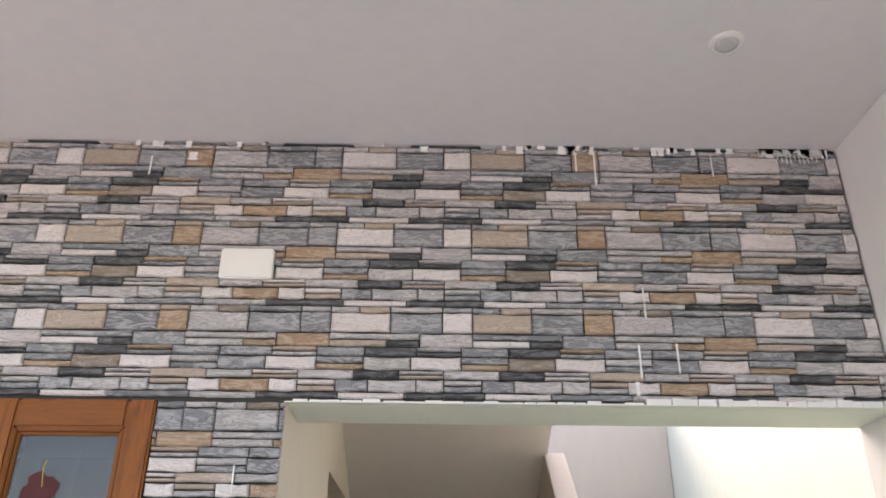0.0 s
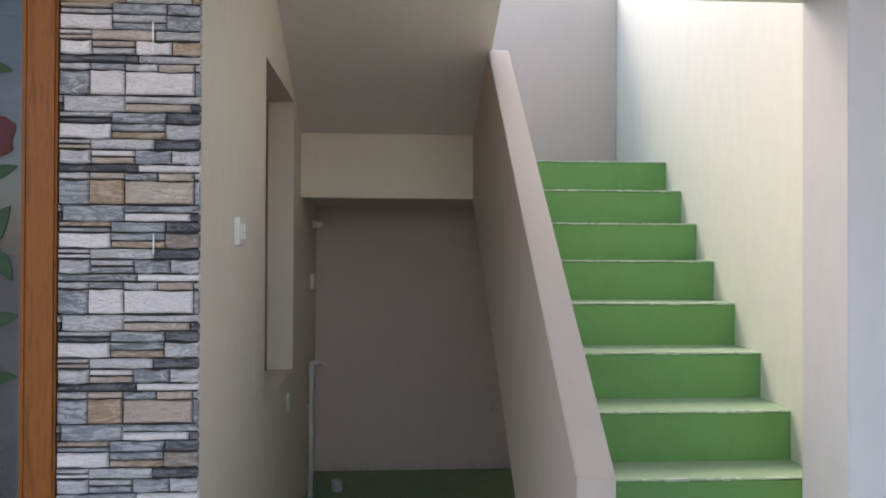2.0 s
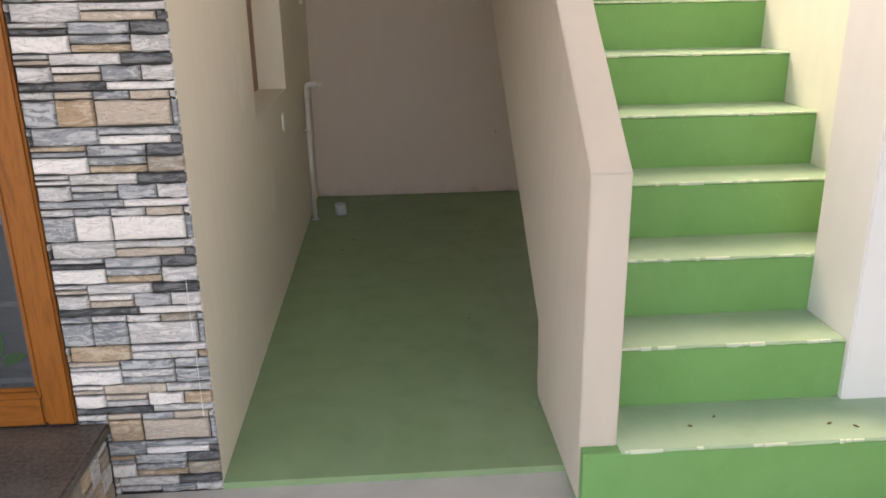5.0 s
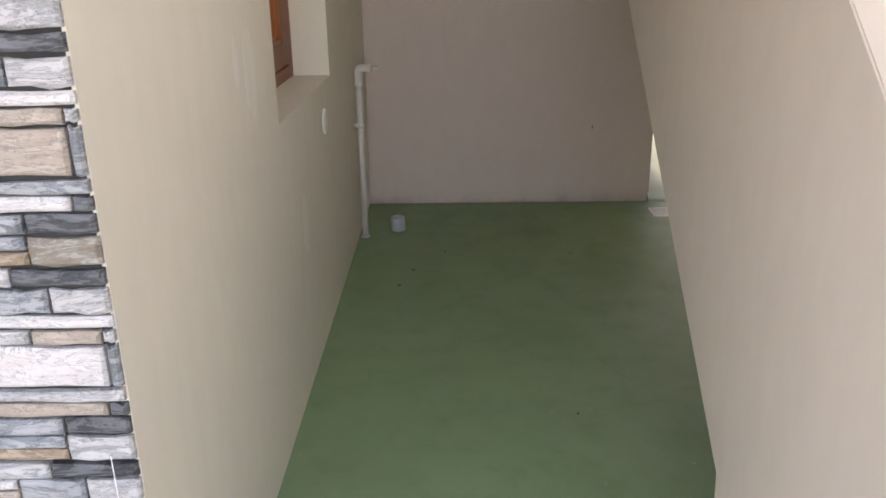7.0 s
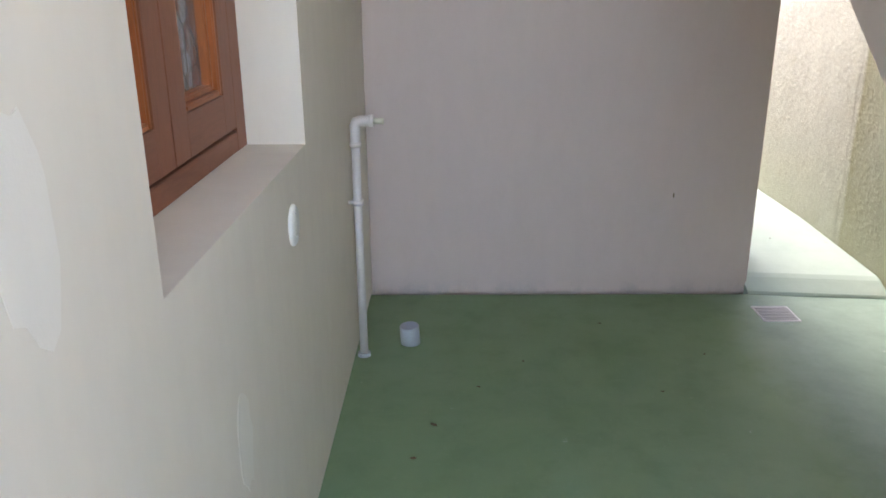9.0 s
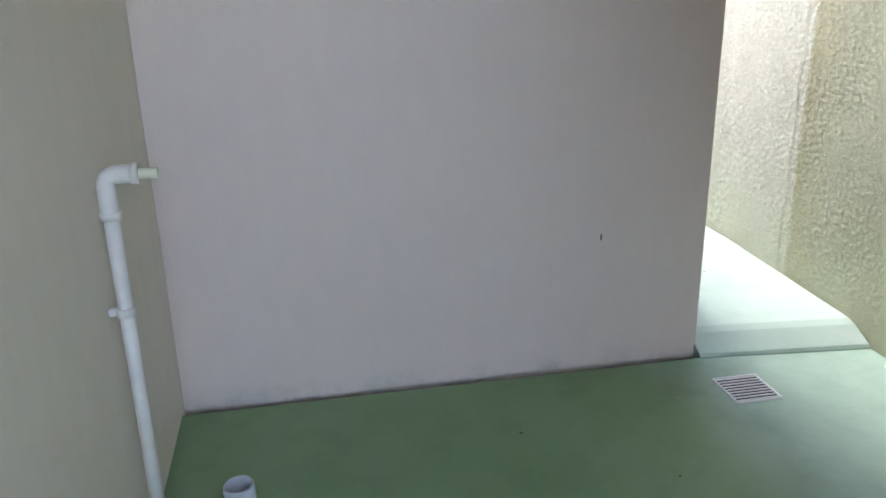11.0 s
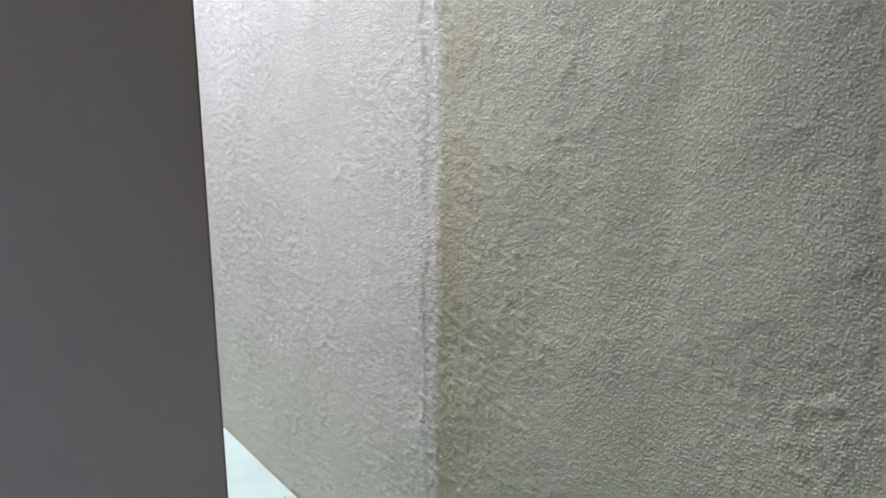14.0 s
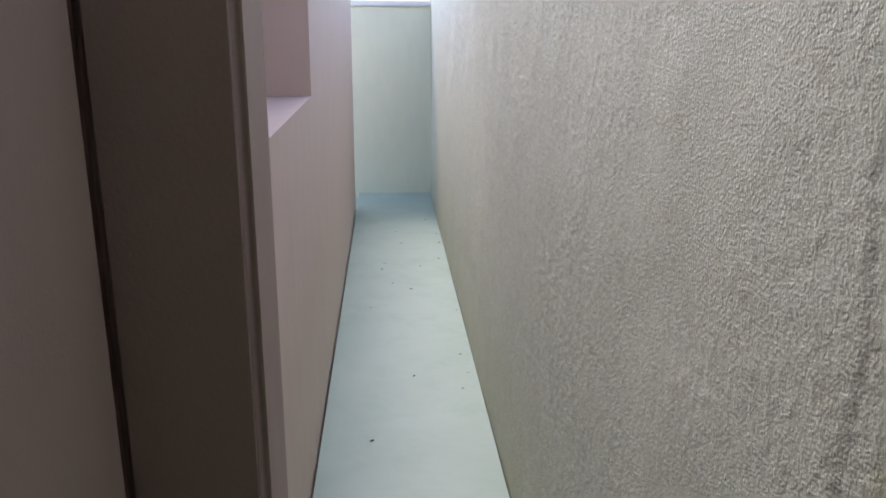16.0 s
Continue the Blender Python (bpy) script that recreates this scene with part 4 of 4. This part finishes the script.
part("cable_end", tube([(1.957, 2.800, 0.068), (1.94, 2.775, 0.078), (1.93, 2.745, 0.066), (1.928, 2.730, 0.045)], 0.004, 8), M_cable, cab)
part("cable_knot", tube([(1.957, 2.815, 0.06), (1.948, 2.805, 0.073), (1.952, 2.793, 0.06), (1.96, 2.801, 0.05)], 0.005, 8), M_cable, cab)

part("scuff", box(1.163, 1.168, BACK - 0.0012, BACK + 0.002, 0.382, 0.400, 0.0005), M_leaf, wall_back, "small dark scuff")

# spilt whitish paint on the floor beside the boundary wall
rk = random.Random(17)
for x, y, rx, ry in ((1.93, 2.80, 0.012, 0.03), (1.88, 2.52, 0.02, 0.012), (1.90, 2.33, 0.022, 0.035), (1.86, 2.24, 0.015, 0.02), (1.75, 2.62, 0.008, 0.006), (1.97, 2.66, 0.01, 0.03), (1.965, 2.95, 0.012, 0.02)):
    sb = bmesh.new()
    ring = [sb.verts.new((x + rx * math.cos(a) * rk.uniform(0.5, 1.2), y + ry * math.sin(a) * rk.uniform(0.5, 1.2), 0.0004)) for a in [k * math.pi / 7 for k in range(14)]]
    sb.faces.new(ring)
    ext = bmesh.ops.extrude_face_region(sb, geom=list(sb.faces))
    bmesh.ops.translate(sb, verts=[v for v in ext["geom"] if isinstance(v, bmesh.types.BMVert)], vec=(0, 0, 0.0009))
    part("paint_spot", sb, M_spilt, floor_main, "whitish spilt paint")

# small dry leaves and crumbs lying about
rl = random.Random(12)


def scrap(x, y, z, size, material, label):
    bm = bmesh.new()
    m = [bm.verts.new((size * math.cos(a) * rl.uniform(0.6, 1.1), size * 0.45 * math.sin(a) * rl.uniform(0.6, 1.1), rl.uniform(0.0, 0.35) * size)) for a in [k * math.pi / 3.5 for k in range(7)]]
    bm.faces.new(m)
    ext = bmesh.ops.extrude_face_region(bm, geom=list(bm.faces))
    bmesh.ops.translate(bm, verts=[v for v in ext["geom"] if isinstance(v, bmesh.types.BMVert)], vec=(0, 0, -0.001))
    ob = part("dry_leaf" if material is M_leaf else "plaster_crumb", bm, material)
    ob.matrix_basis = pose(x, y, z + 0.0015, 0, 0, rl.uniform(0, 360))
    tagged(ob, label, "leaf" if material is M_leaf else "crumb", "litter on the floor")


for x, y, s_ in ((0.27, 2.16, 0.016), (0.22, 2.0, 0.01), (0.40, 2.38, 0.008), (0.78, 1.05, 0.010), (1.32, 1.75, 0.009), (0.95, 2.35, 0.007), (0.55, 2.55, 0.007), (1.15, 2.6, 0.007), (0.85, 2.85, 0.006)):
    scrap(x, y, 0.0, s_, M_leaf, "small dark dry leaf lying on the green floor")
for k in range(34):
    y = rl.uniform(3.5, 8.3)
    side = rl.random()
    x = 1.99 - abs(rl.gauss(0, 0.03)) if side < 0.35 else rl.uniform(1.6, 1.98)
    scrap(x, y, 0.08 if y > 3.9 else 0.076, rl.uniform(0.004, 0.011), M_leaf if rl.random() < 0.75 else M_pale, "tiny dry scrap lying on the alley floor")
for x, y in ((1.25, -0.1), (1.33, -0.06), (1.62, -0.12), (1.68, -0.14)):
    scrap(x, y, STEP0, rl.uniform(0.006, 0.012), M_leaf, "small dry leaf lying on the bottom step")

# ---- stone-look tiles on the front wall, last ----
TW, TH = 0.4135, 0.2785
FACE = [  # left, right, top, bottom of each stone in one tile, and its colour in three prints
    (0, .20, 0, .07, "LGL"), (.20, .42, 0, .075, "TTS"), (.42, .79, 0, .062, "LLG"), (.79, 1, 0, .062, "GTL"),
    (0, .42, .078, .29, "WTL"), (.42, .79, .066, .29, "GGG"), (.79, 1, .066, .29, "WOG"),
    (0, .63, .296, .365, "LGL"), (0, .40, .37, .445, "TWL"), (.40, .63, .37, .445, "DDB"), (.63, 1, .297, .445, "LGO"),
    (-.08, .25, .45, .545, "GGG"), (.25, .61, .45, .545, "DDG"), (.61, .92, .45, .495, "LBT"), (.61, .92, .50, .545, "DGL"),
    (-.08, .245, .55, .62, "GGL"), (-.08, .245, .625, .69, "BBG"), (.245, .57, .55, .69, "LSG"), (.57, .92, .55, .69, "WWW"),
    (-.20, .18, .697, .79, "LLT"), (.18, .49, .697, .785, "DDL"), (.49, .80, .697, .74, "LLW"), (.49, .80, .745, .785, "TWT"),
    (-.20, .06, .797, .852, "WLT"), (-.20, .06, .858, .92, "TGL"), (.06, .28, .792, .92, "GGW"), (.28, .61, .792, .92, "LLO"), (.61, .80, .792, .92, "LLW"),
    (.08, .53, .926, .994, "WWL"), (.53, 1.08, .926, .994, "DGD")]
rt = random.Random(21)
SHAPES = []
for f in FACE:
    SHAPES.append([[rt.uniform(-0.0016, 0.0016) for _ in range(8)], rt.uniform(0.0, 0.005), [rt.uniform(-0.0042, 0.0022) * min(1, (f[3] - f[2]) * 8) for _ in range(10)]])


def stone_verts(x0, x1, z0, z1, shape):
    """Back outline, shoulder and face of one stone, its face edges wavering."""
    jit, proud, wav = shape
    g = 0.0017
    c = min(0.0042, (x1 - x0) * 0.2, (z1 - z0) * 0.22)
    x0, x1, z0, z1 = x0 + g, x1 - g, z0 + g, z1 - g
    yb, ym, yf = JF - 0.001, JF - 0.006 - proud, JF - 0.0105 - proud
    outer = [(x0, z0), (x0 + (x1 - x0) / 3, z0 + wav[0]), (x0 + (x1 - x0) * 2 / 3, z0 + wav[1]), (x1, z0), (x1 + wav[2] * 0.4, (z0 + z1) / 2),
             (x1, z1), (x0 + (x1 - x0) * 2 / 3, z1 + wav[3]), (x0 + (x1 - x0) / 3, z1 + wav[4]), (x0, z1), (x0 + wav[5] * 0.4, (z0 + z1) / 2)]
    cx, cz = (x0 + x1) / 2, (z0 + z1) / 2
    inner = []
    for (x, z), w in zip(outer, wav):
        inner.append((x - c * (1 if x > cx + 1e-4 else -1) * min(1, abs(x - cx) / (x1 - x0) * 4), z - c * (1 if z > cz else -1) * min(1, abs(z - cz) / (z1 - z0) * 3) + w * 0.3))
    return [(x, yb, z) for x, z in outer] + [(x, ym, z) for x, z in outer] + [(x, yf + j * 0.5, z) for (x, z), j in zip(inner, (jit + jit))]


STONE_FACES = [tuple(reversed([i, (i + 1) % 10, 10 + (i + 1) % 10, 10 + i])) for i in range(10)] \
    + [tuple(reversed([10 + i, 10 + (i + 1) % 10, 20 + (i + 1) % 10, 20 + i])) for i in range(10)] + [tuple(range(29, 19, -1))]
COLS = list(STONE)
mesh_cache = {}


def tile_stones(ox, oz, print_no, xmin, xmax, zmin, zmax):
    """(verts, colour, key) of each stone of a tile whose top left corner is ox, oz, cut to the wall's limits."""
    for i, (u0, u1, v0, v1, cols) in enumerate(FACE):
        x0, x1, z1, z0 = ox + u0 * TW, ox + u1 * TW, oz - v0 * TH, oz - v1 * TH
        a0, a1, b0, b1 = max(x0, xmin), min(x1, xmax), max(z0, zmin), min(z1, zmax)
        if a1 - a0 < 0.006 or b1 - b0 < 0.006:
            continue
        whole = (a0, a1, b0, b1) == (x0, x1, z0, z1)
        yield i, cols[print_no], (a0, a1, b0, b1), whole


def single_stones(ox, oz, print_no, lim):
    for i, col, (a0, a1, b0, b1), whole in tile_stones(ox, oz, print_no, *lim):
        key = (i, col) if whole else None
        if key and key in mesh_cache:
            me = mesh_cache[key]
        else:
            me = bpy.data.meshes.new("stone")
            me.from_pydata(stone_verts(a0 - ox, a1 - ox, b0 - oz, b1 - oz, SHAPES[i]), [], STONE_FACES)
            me.materials.append(STONE[col])
            if key:
                mesh_cache[key] = me
        ob = new("stone", me)
        ob.location = (ox, 0, oz)
        ob.parent = wall_front


many_v, many_f, many_m = [], [], []


def joined_stones(ox, oz, print_no, lim):
    for i, col, (a0, a1, b0, b1), whole in tile_stones(ox, oz, print_no, *lim):
        base = len(many_v)
        many_v.extend(stone_verts(a0, a1, b0, b1, SHAPES[i]))
        many_f.extend(tuple(base + k for k in f) for f in STONE_FACES)
        many_m.extend([COLS.index(col)] * len(STONE_FACES))


# between the door and the opening
PRINTS = (2, 0, 1, 0, 1, 0, 2, 1)
for r in range(8):
    for q in (-1, 0):
        single_stones(-0.19 + q * TW, 2.1735 - r * TH, PRINTS[r], (DOOR_R + 0.001, 0.001, -0.02, 2.1735))
# above door and opening
for r in range(4):
    for q in range(-5, 5):
        lim = (-1.66, OPEN_R - 0.006, 2.176, CEIL - 0.001)
        (single_stones if r == 0 and q in (0, 1) else joined_stones)(0.108 + q * TW, 2.462 + r * TH, q % 3, lim)
# beside the door
for r in range(8):
    joined_stones(DOOR_L - 0.8 * TW, 2.1735 - r * TH, (r + 1) % 3, (DOOR_L - 0.4, DOOR_L, 0.2, 2.1735))
me = bpy.data.meshes.new("stone_field")
me.from_pydata(many_v, [], many_f)
for c in COLS:
    me.materials.append(STONE[c])
me.polygons.foreach_set("material_index", many_m)
field = tagged(new("stone_field", me), "stacked stone-look tiles in grey, cream, brown and ochre", kind="stuff")
field.parent = wall_front

# paint splashed on the tiles along the ceiling and the opening
rp = random.Random(5)


def splash(bm, x, z, w, h):
    n = 6
    a, b = [], []
    for i in range(n + 1):
        u = i / n
        ww = w * (0.5 - 0.22 * u + 0.25 * (1 if i == n - 1 else 0)) * rp.uniform(0.8, 1.2)
        a.append(bm.verts.new((x - ww, -0.0032, z - h * u)))
        b.append(bm.verts.new((x + ww, -0.0032, z - h * u)))
    for i in range(n):
        bm.faces.new((a[i], b[i], b[i + 1], a[i + 1]))


db = bmesh.new()
for x, z, w, h in ((1.0, 2.35, 0.006, 0.10), (1.11, 2.355, 0.006, 0.09), (1.03, 2.53, 0.005, 0.10), (0.985, 2.24, 0.012, 0.04), (0.92, 3.0, 0.006, 0.12),
                   (0.86, 3.0, 0.006, 0.07), (1.30, 3.0, 0.005, 0.08), (-0.50, 2.97, 0.007, 0.07), (-0.37, 2.985, 0.03, 0.03), (0.37, 3.02, 0.03, 0.02), (-0.12, 2.0, 0.004, 0.08), (-0.115, 1.46, 0.004, 0.05), (-0.03, 0.60, 0.0012, 0.16), (-0.028, 0.40, 0.0012, 0.2)):
    splash(db, x, z, w, h)
for k in range(60):
    x = rp.choice([rp.uniform(0.7, 1.28), rp.uniform(1.45, 1.68), rp.uniform(-0.6, 1.6)])
    splash(db, x, CEIL - 0.002, rp.uniform(0.006, 0.035), rp.uniform(0.008, 0.035))
for k in range(10):
    splash(db, 1.52 + 0.014 * k, CEIL - 0.012, 0.004, rp.uniform(0.02, 0.05))
ext = bmesh.ops.extrude_face_region(db, geom=list(db.faces))
bmesh.ops.translate(db, verts=[v for v in ext["geom"] if isinstance(v, bmesh.types.BMVert)], vec=(0, -0.0008, 0))
tagged(part("paint_drips", db, M_drip, wall_front, "white paint drips on the tiles"), kind="stuff")
lb = box(-0.004, OPEN_R - 0.002, -0.002, JF + 0.0104, LINTEL, LINTEL + 0.0035, 0.001)
part("lintel_lip", lb, M_lime, wall_front, "painted lower edge of the opening")
sb = bmesh.new()
x = 0.02
while x < OPEN_R - 0.03:
    w = rp.uniform(0.02, 0.06)
    hgt = rp.uniform(0.004, 0.012) + (0.010 if x > 0.95 else 0)
    add_box(sb, x, min(x + w, OPEN_R - 0.005), -0.0045, 0.004, LINTEL + 0.001, LINTEL + hgt)
    x += w * rp.uniform(0.9, 1.2)
tagged(part("edge_plaster", sb, M_drip, wall_front, "smeared plaster along the lower edge of the tiles"), kind="stuff")
